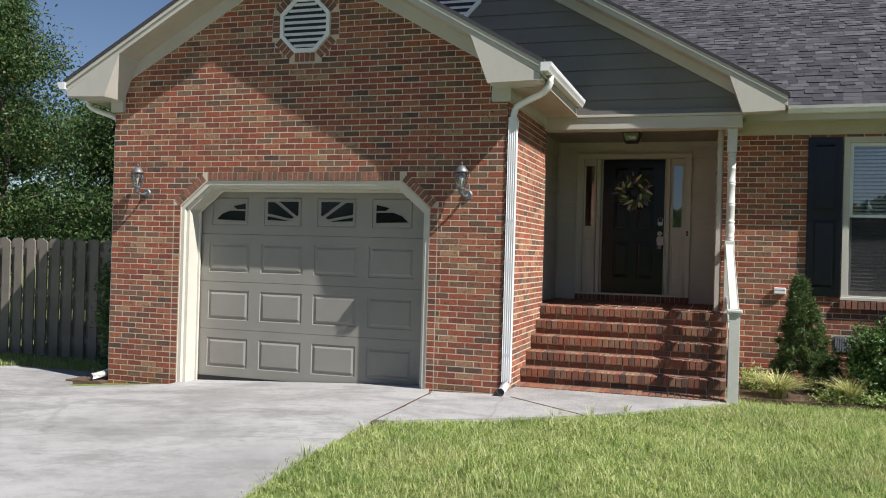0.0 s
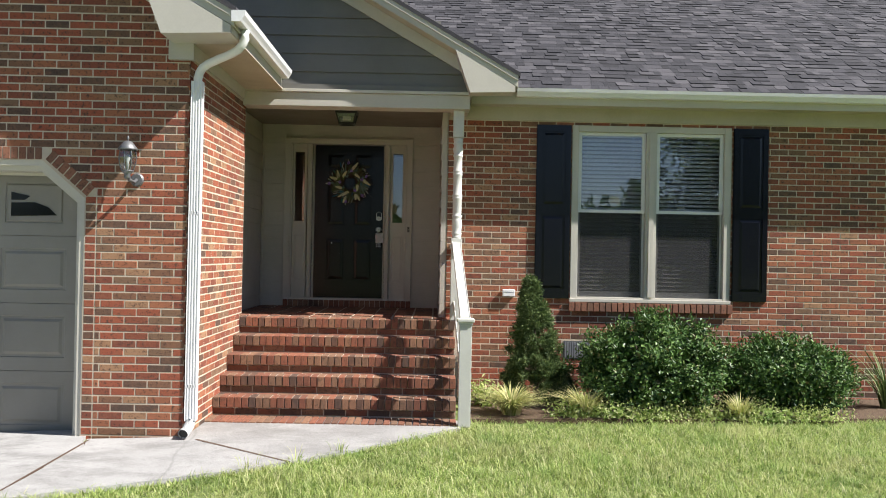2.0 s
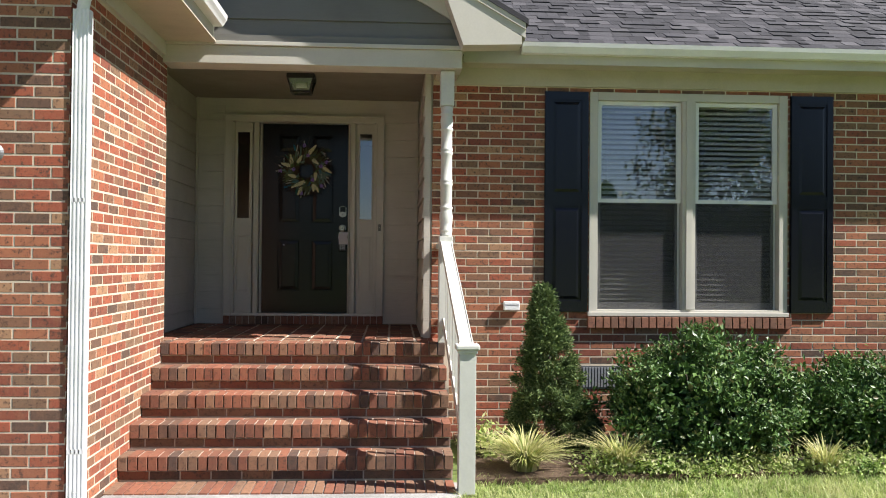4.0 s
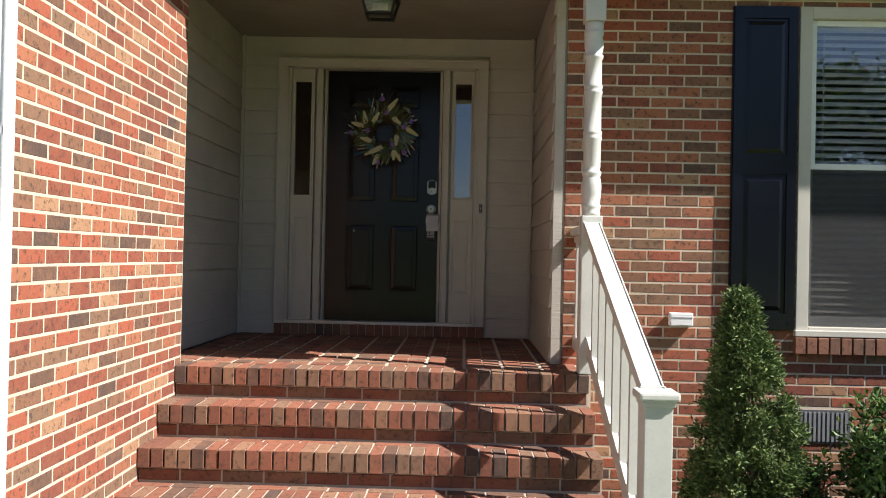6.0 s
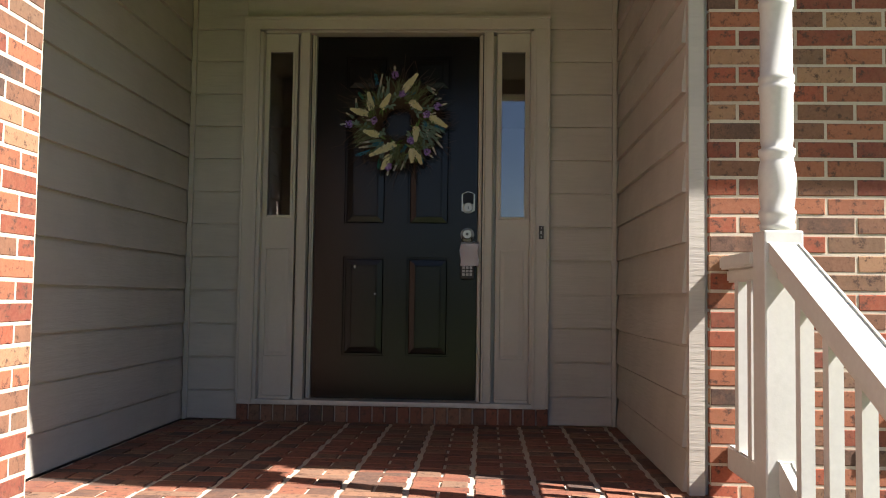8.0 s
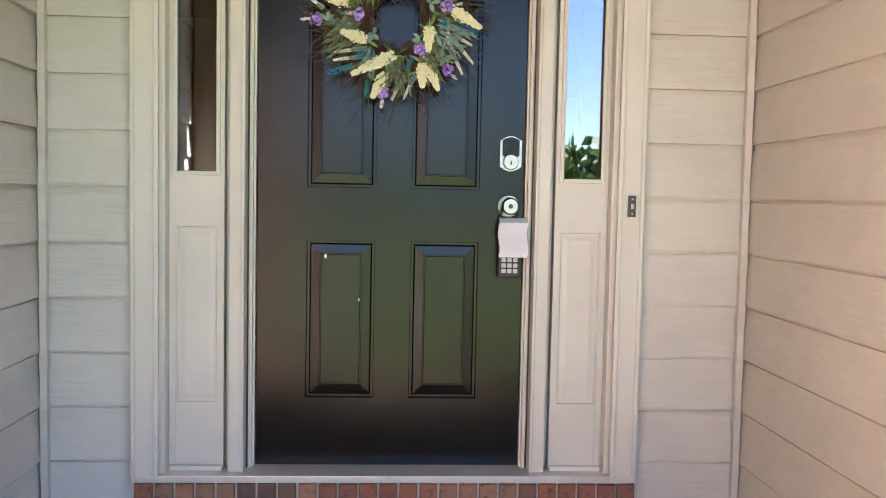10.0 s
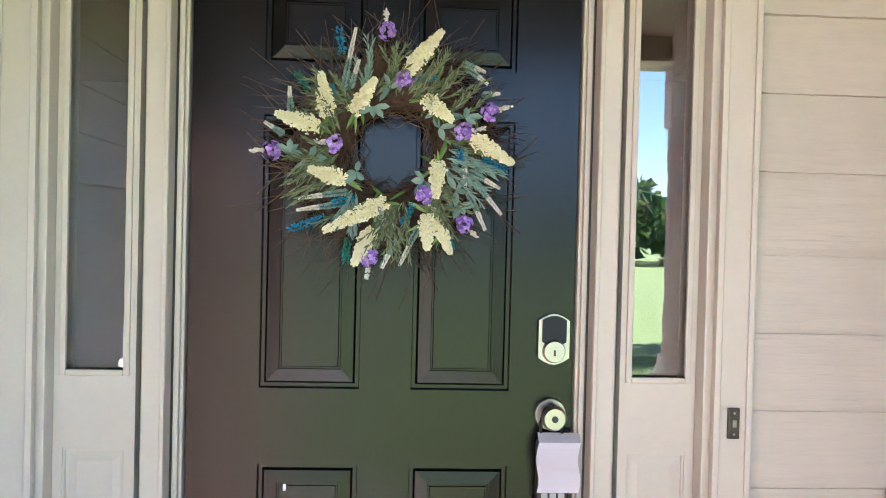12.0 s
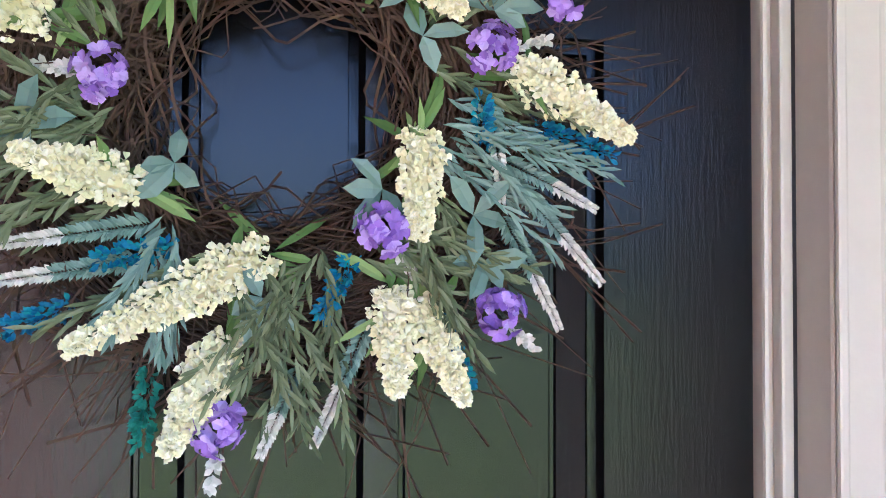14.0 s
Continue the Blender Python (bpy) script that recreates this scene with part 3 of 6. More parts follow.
# ---- porch ----
porch = thing("porch_walls", (0, -0.1, FLOOR), "beige lap siding on the recessed porch walls", "wall", kind="structure")
PX0, PX1, PBACK = -1.13, 1.20, -0.10
part("sheathing", B(PX0 - 0.05, -0.80, PBACK + 0.02, 0.2, FLOOR, 2.3), SIDING, porch)
part("sheathing", B(0.80, PX1 + 0.05, PBACK + 0.02, 0.2, FLOOR, 2.3), SIDING, porch)
part("sheathing", B(-0.80, 0.80, PBACK + 0.02, 0.2, 2.08, 2.3), SIDING, porch)
part("sheathing", B(PX0 - 0.08, PX0 - 0.02, -2.15, PBACK + 0.02, FLOOR, 2.3), SIDING, porch)
part("sheathing", B(PX1 + 0.02, PX1 + 0.09, -1.68, PBACK + 0.02, FLOOR, 2.3), SIDING, porch)
EXPO = 0.1805
for i in range(14):
    z = -0.1265 + EXPO * i
    zt = min(z + EXPO - 0.013, 2.29)
    if z > 2.2:
        continue
    zb = max(z, FLOOR + 0.004)
    if z < 2.05:
        lap_board("siding_board", porch, SIDING, 'x', PBACK, PX0, -0.835, zb, zt, -1)
        lap_board("siding_board", porch, SIDING, 'x', PBACK, 0.845, PX1, zb, zt, -1)
    else:
        lap_board("siding_board", porch, SIDING, 'x', PBACK, PX0, PX1, max(zb, 2.11), zt, -1)
    lap_board("siding_board", porch, SIDING, 'y', PX0, -2.155, PBACK, zb, zt, 1)
    lap_board("siding_board", porch, SIDING, 'y', PX1, -1.66, PBACK, zb, zt, -1)
part("corner_board", B(PX0, PX0 + 0.022, PBACK - 0.022, PBACK, FLOOR, 2.28), SIDING, porch)
part("corner_board", B(PX1 - 0.022, PX1, PBACK - 0.022, PBACK, FLOOR, 2.28), SIDING, porch)
part("corner_board", B(1.216, 1.27, WIN_Y - 0.0, WIN_Y + 0.04, FLOOR, 2.28), SIDING, porch)
single("ceiling", B(-1.3, 1.35, BEAM_Y + 0.252, 0.2, 2.28, 2.31), SHADED_CEILING, "plain porch ceiling, its beige darkened for shade", "ceiling", "structure")
beam = thing("porch_beam", (0.3, BEAM_Y, 2.15), "cream boxed beam across the porch front", "beam", kind="structure")
part("face_board", B(GAR_R + 0.002, 1.50, BEAM_Y, BEAM_Y + 0.25, 2.165, 2.31, bevel=0.004), TRIM, beam)
part("ledge", B(GAR_R + 0.002, 1.52, BEAM_Y - 0.025, BEAM_Y + 0.25, 2.312, 2.345, bevel=0.004), TRIM, beam)
part("return_board", B(1.30, 1.49, BEAM_Y + 0.252, WIN_Y - 0.027, 2.165, 2.31), SOFFIT, beam)

# steps: mortar core, bricks follow at the end
SX0, SX1 = GAR_R - 0.0, 1.385
NOSE = [-2.20 - 0.268 * i for i in range(5)]
TREAD = [FLOOR - 0.170 * i for i in range(5)]
steps = thing("brick_steps", (0.2, -2.8, GROUND_Z), "worn red brick steps with rowlock nosings rising to the porch", "steps", kind="structure")
bm = bmesh.new()
for i in range(5):
    box(bm, SX0 + 0.003, SX1 - 0.006, NOSE[i] + 0.028, NOSE[i] + (0.27 if i else 0.3), GROUND_Z - 0.1, TREAD[i] - 0.006)
box(bm, SX0 + 0.003, SX1 + 0.05, NOSE[0] + 0.3, WIN_Y - 0.004, GROUND_Z - 0.1, FLOOR - 0.006)
part("mortar_core", bm, STEP_MORTAR, steps)
porch_floor = thing("floor_porch", (0, -1, FLOOR), "red brick paved porch floor with wide pale joints", "floor", kind="structure")
part("mortar_bed", B(PX0, PX1, WIN_Y - 0.0, 0.2, FLOOR - 0.4, FLOOR - 0.006), MORTAR, porch_floor)
part("mortar_bed", B(-0.80, 0.81, -0.11, 0.2, FLOOR - 0.006, -0.02), STEP_MORTAR, porch_floor)


# ---- door unit ----
def framed_leaf(bm, x0, x1, z0, z1, y, thick, panels, g=0.012, depth=0.012, slope=0.033, field=0.004, bolection=False):
    """A leaf facing -y with sunk, raised-field panels."""
    cx = sorted({x0, x1, *[p[0] for p in panels], *[p[1] for p in panels]})
    cz = sorted({z0, z1, *[p[2] for p in panels], *[p[3] for p in panels]})

    def quad(a, b, c, d):
        bm.faces.new([bm.verts.new(v) for v in (a, b, c, d)])

    for i in range(len(cx) - 1):
        for j in range(len(cz) - 1):
            mx, mz = (cx[i] + cx[i + 1]) / 2, (cz[j] + cz[j + 1]) / 2
            if not any(p[0] < mx < p[1] and p[2] < mz < p[3] for p in panels):
                quad((cx[i], y, cz[j]), (cx[i + 1], y, cz[j]), (cx[i + 1], y, cz[j + 1]), (cx[i], y, cz[j + 1]))
    for a, b, c, d in panels:
        rings = [(0, y), (g * 0.2, y + depth), (g * 0.9, y + depth), (g + slope, y + field), (g + slope + 0.004, y + field)]
        if bolection:
            rings = rings[:3] + [(g + 0.004, y + 0.0065), (g + slope, y + 0.0030), (g + slope + 0.0015, y + 0.0065), (g + slope + 0.005, y + 0.0065), (g + slope + 0.007, y + 0.0040)]
        loops = [[(a + s, yy, c + s), (b - s, yy, c + s), (b - s, yy, d - s), (a + s, yy, d - s)] for s, yy in rings]
        for o, n in zip(loops, loops[1:]):
            for k in range(4):
                quad(o[k], o[(k + 1) % 4], n[(k + 1) % 4], n[k])
        quad(*loops[-1])
    box(bm, x0, x1, y + 0.016, y + thick, z0, z1)
    for a in ((x0, x0, z0, z1), (x1, x1, z0, z1)):
        quad((a[0], y, a[2]), (a[0], y + 0.016, a[2]), (a[0], y + 0.016, a[3]), (a[0], y, a[3]))
    quad((x0, y, z0), (x1, y, z0), (x1, y + 0.016, z0), (x0, y + 0.016, z0))
    quad((x0, y, z1), (x1, y, z1), (x1, y + 0.016, z1), (x0, y + 0.016, z1))
    bmesh.ops.remove_doubles(bm, verts=bm.verts, dist=0.0003)
    return bm


door = thing("door_1", (0, 0, 0), "closed black six-panel front door with faint streaks", "door", kind="structure")
PL, PR = (-0.287, -0.053), (0.068, 0.302)
leaf = part("leaf", framed_leaf(bmesh.new(), -0.452, 0.452, 0.008, 2.026, 0.0, 0.045,
                                [(*c, z0, z1) for c in (PL, PR) for z0, z1 in ((0.243, 0.788), (0.967, 1.605), (1.722, 1.915))], depth=0.0145, bolection=True), BLACK_DOOR, door)
CH = (0.404, -0.001)


def disc(bm, cx, y0, y1, cz, r0, r1, n=28):
    """A short round piece whose axis runs along y."""
    a = [bm.verts.new((cx + r0 * math.cos(2 * math.pi * i / n), y0, cz + r0 * math.sin(2 * math.pi * i / n))) for i in range(n)]
    b = [bm.verts.new((cx + r1 * math.cos(2 * math.pi * i / n), y1, cz + r1 * math.sin(2 * math.pi * i / n))) for i in range(n)]
    bm.faces.new(a), bm.faces.new(b[::-1])
    for i in range(n):
        bm.faces.new((a[i], a[(i + 1) % n], b[(i + 1) % n], b[i]))
    return bm


def plate(cx, cz, w, h, rise):
    """A plate outline with bowed top and foot."""
    top = [(cx + w / 2 * u, cz + h / 2 + rise * math.cos(u * math.pi / 2)) for u in (1, 0.7, 0.62, 0.3, 0, -0.3, -0.62, -0.7, -1)]
    foot = [(cx + w / 2 * u, cz - h / 2 - rise * math.cos(u * math.pi / 2)) for u in (-1, -0.7, -0.62, -0.3, 0, 0.3, 0.62, 0.7, 1)]
    return top + foot


lock = part("deadbolt", P(plate(CH[0], 1.094, 0.074, 0.088, 0.016), 'y', -0.018, -0.001), CHROME, door, "chrome keypad deadbolt")
LOCK_SCREEN = painted("lock_screen", (0.02, 0.023, 0.03), 0.3, 0.05, depth=0)
LOCK_SCREEN.node_tree.nodes["Principled BSDF"].inputs["Specular IOR Level"].default_value = 0.12
part("key_screen", P(plate(CH[0], 1.114, 0.058, 0.052, 0.010), 'y', -0.021, -0.0185), LOCK_SCREEN, lock, "dark glass keypad")
bm = disc(bmesh.new(), CH[0], -0.030, -0.018, 1.066, 0.024, 0.028)
part("key_cylinder", bm, CHROME, lock)
part("keyhole", B(CH[0] - 0.0025, CH[0] + 0.0025, -0.0312, -0.0300, 1.056, 1.070), BLACK_METAL, lock)
knob = part("door_knob", disc(bmesh.new(), CH[0] - 0.003, -0.012, -0.001, 0.915, 0.036, 0.039), CHROME, door, "satin nickel door knob")
bm = disc(bmesh.new(), CH[0] - 0.003, -0.042, -0.012, 0.915, 0.016, 0.020)
disc(bm, CH[0] - 0.003, -0.058, -0.042, 0.915, 0.030, 0.022)
disc(bm, CH[0] - 0.003, -0.070, -0.058, 0.915, 0.024, 0.030)
part("knob_ball", bm, CHROME, knob, smooth=False)
part("keyhole", disc(bmesh.new(), CH[0] - 0.003, -0.0715, -0.0702, 0.915, 0.008, 0.008, 12), BLACK_METAL, knob)
part("paint_chip", B(-0.226, -0.219, -0.0 + 0.0025, 0.0038, 0.725, 0.74), WHITE, leaf, "small white paint chip")
part("paint_chip", B(-0.108, -0.105, -0.0 + 0.0025, 0.0038, 0.58, 0.588), WHITE, leaf, "small white paint chip")

frame_1 = thing("door_frame", (0, -0.05, 0), "beige door frame with fluted casing around door and sidelights", "door frame", kind="structure")


def jamb(name, x0, x1, y0, y1, z0, z1, bev=0.004):
    return part(name, B(x0, x1, y0, y1, z0, z1, bevel=bev), DOOR_TRIM, frame_1)


for s in (-1, 1):
    def sp(a, b):
        return (a, b) if s > 0 else (-b, -a)
    jamb("mullion_post", *sp(0.457, 0.555), -0.012, 0.09, 0.0, 2.03)
    jamb("mullion_stop", *sp(0.464, 0.477), -0.028, -0.013, 0.0, 2.03, 0.003)
    part("weather_seal", B(*sp(0.4772, 0.4828), -0.024, -0.013, 0.0, 2.03), BLACK_METAL, frame_1, "black rubber weather seal")
    jamb("mullion_face", *sp(0.483, 0.536), -0.075, -0.013, 0.0, 2.03)
    jamb("mullion_bead", *sp(0.483, 0.494), -0.083, -0.076, 0.0, 2.03, 0.003)
    jamb("side_jamb", *sp(0.738, 0.77), -0.095, 0.09, 0.0, 2.03)
    jamb("casing", *sp(0.755, 0.842), -0.118, -0.096, -0.015, 2.10, 0.005)
    jamb("casing_bead", *sp(0.752, 0.768), -0.128, -0.119, -0.015, 2.03, 0.003)
    jamb("casing_bead", *sp(0.828, 0.842), -0.126, -0.119, -0.015, 2.10, 0.003)
jamb("head_jamb", -0.738, 0.738, -0.07, 0.09, 2.031, 2.06)
jamb("head_casing", -0.842, 0.842, -0.120, -0.097, 2.035, 2.105, 0.005)
jamb("head_bead", -0.842, 0.842, -0.130, -0.121, 2.088, 2.105, 0.003)
part("threshold", B(-0.83, 0.83, -0.12, 0.06, -0.019, 0.006, bevel=0.003), painted("threshold_metal", (0.55, 0.53, 0.48), 0.4, 0.2, metal=0.4), frame_1, "worn metal threshold strip")


def sidelight(name, s):
    w = thing(name, (s * 0.645, 0, 0), "narrow sidelight window with glass above a raised panel", "window", kind="structure")

    def sp(a, b):
        return (a, b) if s > 0 else (-b, -a)
    a, b = sp(0.556, 0.737)
    g0, g1 = sp(0.577, 0.716)
    bm = bmesh.new()
    for q in ((a, g0, 0.01, 2.03), (g1, b, 0.01, 2.03), (g0, g1, 1.93, 2.03), (g0, g1, 0.835, 1.005)):
        box(bm, q[0], q[1], -0.045, 0.0, q[2], q[3])
    part("window_frame", bm, DOOR_TRIM, w)
    bm = bmesh.new()
    for q in ((g0 - .008, g0 + 0.006, 0.998, 1.937), (g1 - 0.006, g1 + .008, 0.998, 1.937), (g0 + .006, g1 - .006, 1.925, 1.937), (g0 + .006, g1 - .006, 0.998, 1.012)):
        box(bm, q[0], q[1], -0.053, -0.040, q[2], q[3], bevel=0.003)
    part("glazing_bead", bm, DOOR_TRIM, w)
    pane = part("pane", B(g0, g1, -0.030, -0.024, 1.005, 1.93), GLASS, w)
    pane.visible_shadow = False
    part("panel", framed_leaf(bmesh.new(), g0, g1, 0.01, 0.835, -0.040, 0.04, [(g0 + 0.004, g1 - 0.004, 0.235, 0.828)], g=0.010, depth=0.006, slope=0.016, field=0.003), DOOR_TRIM, w)
    part("bottom_bar", B(a + 0.003, b - 0.003, -0.062, -0.046, 0.0, 0.022, bevel=0.003), DOOR_TRIM, w)
    return w


sidelight("window_1", -1)
sidelight("window_2", 1)
bell = thing("doorbell", (0.797, -0.119, 0.89), "small bronze doorbell on the door casing", "doorbell")
part("plate", B(0.786, 0.812, -0.130, -0.119, 0.888, 0.958, bevel=0.002), BRONZE, bell)
part("button", B(0.7945, 0.8035, -0.1345, -0.1302, 0.915, 0.932, bevel=0.001), CHROME, bell, "pale lit push button")
for z in (0.899, 0.947):
    part("screw", disc(bmesh.new(), 0.799, -0.1315, -0.1302, z, 0.003, 0.003, 10), CHROME, bell)

# key safe hung on the knob, with a paper over it
safe = thing("lock_box", (0.403, -0.055, 0.67), "black key lock box hanging from the door knob", "lock box")
part("body", B(0.366, 0.440, -0.052, -0.012, 0.670, 0.860, bevel=0.008), BLACK_METAL, safe)
bm = bmesh.new()
tube(bm, [(0.376, -0.03, 0.855), (0.376, -0.03, 0.90), (0.384, -0.03, 0.93), (0.401, -0.03, 0.942), (0.418, -0.03, 0.93), (0.426, -0.03, 0.90), (0.426, -0.03, 0.855)], 0.0045, 8)
part("shackle", bm, BLACK_METAL, safe, smooth=True)
KEY_PLASTIC = painted("key_plastic", (0.42, 0.42, 0.42), 0.4, 0.1)
for r in range(3):
    for c in range(3):
        part("key", B(0.376 + c * 0.020, 0.391 + c * 0.020, -0.056, -0.0515, 0.688 + r * 0.019, 0.702 + r * 0.019, bevel=0.002), KEY_PLASTIC, safe, "grey number key")
bm = bmesh.new()
NU, NV = 6, 9
vs = [[bm.verts.new((0.364 + 0.098 * u / (NU - 1) + 0.004 * math.sin(v), -0.060 - 0.004 * math.sin(math.pi * v / (NV - 1)) + (0.030 if v == NV - 1 else 0), 0.742 + 0.134 * v / (NV - 1))) for u in range(NU)] for v in range(NV)]
for v in range(NV - 1):
    for u in range(NU - 1):
        bm.faces.new((vs[v][u], vs[v][u + 1], vs[v + 1][u + 1], vs[v + 1][u]))
bmesh.ops.solidify(bm, geom=bm.faces[:], thickness=0.0008)
single("paper_note", bm, PAPER, "blank white paper note draped over the lock box", "note")

# ---- garage door ----
gd = thing("garage_door", (-3.4, -3.926, -1.1), "closed greige sectional garage door with sunburst lights", "garage door", kind="structure")
GDY = -3.926
cols = [-4.78, -4.055, -3.34, -2.63]
for k in range(4):
    z0, z1 = -1.065 + 0.589 * k, -1.065 + 0.589 * (k + 1) - 0.004
    if k < 3:
        pz = (z0 + 0.115, z1 - 0.107)
        bm = framed_leaf(bmesh.new(), -4.93, -1.86, z0, z1, GDY, 0.045, [(c, c + 0.57, *pz) for c in cols], g=0.03, depth=0.008, slope=0.02, field=-0.004)
    else:
        bm = framed_leaf(bmesh.new(), -4.93, -1.86, z0, z1 + 0.05, GDY, 0.045, [(c + 0.03, c + 0.54, 0.81, 1.16) for c in cols], g=0.012, depth=0.008, slope=0.01, field=-0.004)
    part("door_section", bm, GARAGE, gd)
GARAGE_PANE = painted("garage_pane", (0.006, 0.006, 0.007), 0.12, 0.02, depth=0)
fan = {0: [[(.03, .05), (1, .0), (1, .48), (.5, .5), (.22, .34)], [(.6, .72), (1, .86), (1, .58), (.72, .58)]],
       1: [[(0, .06), (.70, .02), (0, .24)], [(0, .38), (.76, .14), (.86, .20), (.22, .94), (0, .94)], [(.38, .97), (1, .97), (1, .32), (.95, .28)]]}
for k, c in enumerate(cols):
    for poly in fan[min(k, 3 - k)]:
        pts = [((c + 0.085 + 0.41 * (u if k < 2 else 1 - u)), 0.868 + 0.245 * v) for u, v in poly]
        part("light_pane", P(pts, 'y', GDY - 0.010, GDY - 0.006), GARAGE_PANE, gd, "dark glass pane")
gt = thing("garage_door_trim", (-3.4, GAR_Y, -1.1), "cream trim boards lining the garage door opening", "door frame", kind="structure")
ring = [(-5.0, -1.15), (-5.0, 1.02), (-4.63, 1.33), (-2.15, 1.33), (-1.79, 1.02), (-1.79, -1.15)]


def inward(k, d):
    cx, cz = -3.395, 0.0
    offs = [(d, 0), (d, -d * 0.45), (d * 0.45, -d), (-d * 0.45, -d), (-d, -d * 0.45), (-d, 0)]
    return (ring[k][0] + offs[k][0], ring[k][1] + offs[k][1])


for k in range(5):
    for d0, d1, ya, yb, nm in ((0.0, 0.045, GAR_Y + 0.012, GAR_Y + 0.06, "casing"), (0.004, 0.085, GAR_Y + 0.061, -3.945, "jamb"), (0.086, 0.11, -3.975, -3.946, "stop")):
        bm = bmesh.new()
        prism(bm, [inward(k, d0), inward(k + 1, d0), inward(k + 1, d1), inward(k, d1)], 'y', ya, yb)
        part(nm, bm, GARAGE_TRIM, gt)
part("weather_strip", B(-4.93, -1.86, GDY - 0.012, GDY + 0.03, -1.18, -1.06), BLACK_METAL, gt, "black rubber weather strip")


def octagon(cx, cz, r):
    return [(cx + r * math.cos(math.radians(22.5 + 45 * i)), cz + r * math.sin(math.radians(22.5 + 45 * i))) for i in range(8)]


def gable_vent(cx, cz, r, y, mat, label):
    v = thing("gable_vent", (cx, y, cz - r), label, "vent")
    o, i = octagon(cx, cz, r), octagon(cx, cz, r * 0.86)
    bm = bmesh.new()
    for k in range(8):
        prism(bm, [o[k], o[(k + 1) % 8], i[(k + 1) % 8], i[k]], 'y', y - 0.03, y + 0.02)
    part("frame", bm, mat, v)
    part("backing", P(octagon(cx, cz, r * 0.86), 'y', y - 0.003, y + 0.0025), BLACK_METAL, v)
    n = 8
    inr = r * 0.86 * math.cos(math.radians(22.5))
    for k in range(n):
        z = cz - inr + (k + 0.5) * 2 * inr / n
        half = min(inr, inr * 1.41 - abs(z - cz)) - 0.004
        bm = bmesh.new()
        prism(bm, [(y - 0.022, z - 0.018), (y - 0.016, z - 0.020), (y - 0.004, z + 0.014), (y - 0.010, z + 0.016)], 'x', cx - half, cx + half)
        part("slat", bm, mat, v)
    return v


gable_vent(-3.38, 3.15, 0.345, GAR_Y, WHITE, "white octagonal louvered gable vent in the brick")
gable_vent(-2.2, 4.03, 0.40, BEAM_Y + 0.01, WHITE, "pale octagonal louvered vent in the siding gable")

# ---- twin window ----
win = thing("window_3", (3.6, WIN_Y, 0.1), "white twin double-hung window with blinds behind the glass", "window", kind="structure")
bm = bmesh.new()
for q in ((2.69, 2.765, 0.10, 2.10), (4.425, 4.50, 0.10, 2.10), (2.765, 4.425, 2.03, 2.10), (2.765, 4.425, 0.10, 0.155), (3.535, 3.655, 0.155, 2.03)):
    box(bm, q[0], q[1], WIN_Y - 0.012, WIN_Y + 0.11, q[2], q[3], bevel=0.004)
part("window_frame", bm, TRIM, win)
part("mullion_cap", B(3.565, 3.625, WIN_Y - 0.028, WIN_Y - 0.0125, 0.16, 2.03, bevel=0.003), TRIM, win)
part("window_sill", B(2.68, 4.51, WIN_Y - 0.035, WIN_Y + 0.05, 0.098, 0.135, bevel=0.004), TRIM, win)
for x0, x1 in ((2.767, 3.533), (3.657, 4.423)):
    for z0, z1, yo, nm in ((1.115, 2.028, 0.03, "upper_sash"), (0.157, 1.15, 0.062, "lower_sash")):
        sash = bmesh.new()
        for q in ((x0, x0 + 0.04, z0, z1), (x1 - 0.04, x1, z0, z1), (x0 + 0.04, x1 - 0.04, z1 - 0.035, z1), (x0 + 0.04, x1 - 0.04, z0, z0 + (0.035 if z0 > 1 else 0.06))):
            box(sash, q[0], q[1], WIN_Y + yo, WIN_Y + yo + 0.03, q[2], q[3], bevel=0.003)
        s_ob = part(nm, sash, VINYL, win)
        pane = part("pane", B(x0 + 0.035, x1 - 0.035, WIN_Y + yo + 0.012, WIN_Y + yo + 0.018, z0 + 0.03, z1 - 0.03), GLASS, s_ob)
        pane.visible_shadow = False
    sc = part("insect_screen", B(x0 + 0.012, x1 - 0.03, WIN_Y + 0.035, WIN_Y + 0.037, 0.16, 1.115), SCREEN, win, "dark insect screen over the lower sash")
    part("sash_lock", B(x0 + 0.33, x0 + 0.39, WIN_Y + 0.045, WIN_Y + 0.062, 1.15, 1.163, bevel=0.003), VINYL, win)
    blind = thing("window_blind", ((x0 + x1) / 2, WIN_Y + 0.15, 0.2), "white horizontal slat blind lowered behind the glass", "blind", "blinds behind the twin window")
    part("head_rail", B(x0 + 0.01, x1 - 0.01, WIN_Y + 0.125, WIN_Y + 0.175, 1.99, 2.03, bevel=0.004), BLIND, blind)
    for k in range(39):
        z = 0.19 + 0.046 * k
        bm = bmesh.new()
        prism(bm, [(WIN_Y + 0.132, z), (WIN_Y + 0.144, z + 0.017), (WIN_Y + 0.164, z + 0.030), (WIN_Y + 0.166, z + 0.028), (WIN_Y + 0.147, z + 0.015), (WIN_Y + 0.135, z - 0.002)], 'x', x0 + 0.012, x1 - 0.012)
        part("slat", bm, BLIND, blind)
    for xx in (x0 + 0.12, x1 - 0.12):
        part("cord", B(xx - 0.002, xx + 0.002, WIN_Y + 0.120, WIN_Y + 0.124, 0.19, 1.99), BLIND, blind)


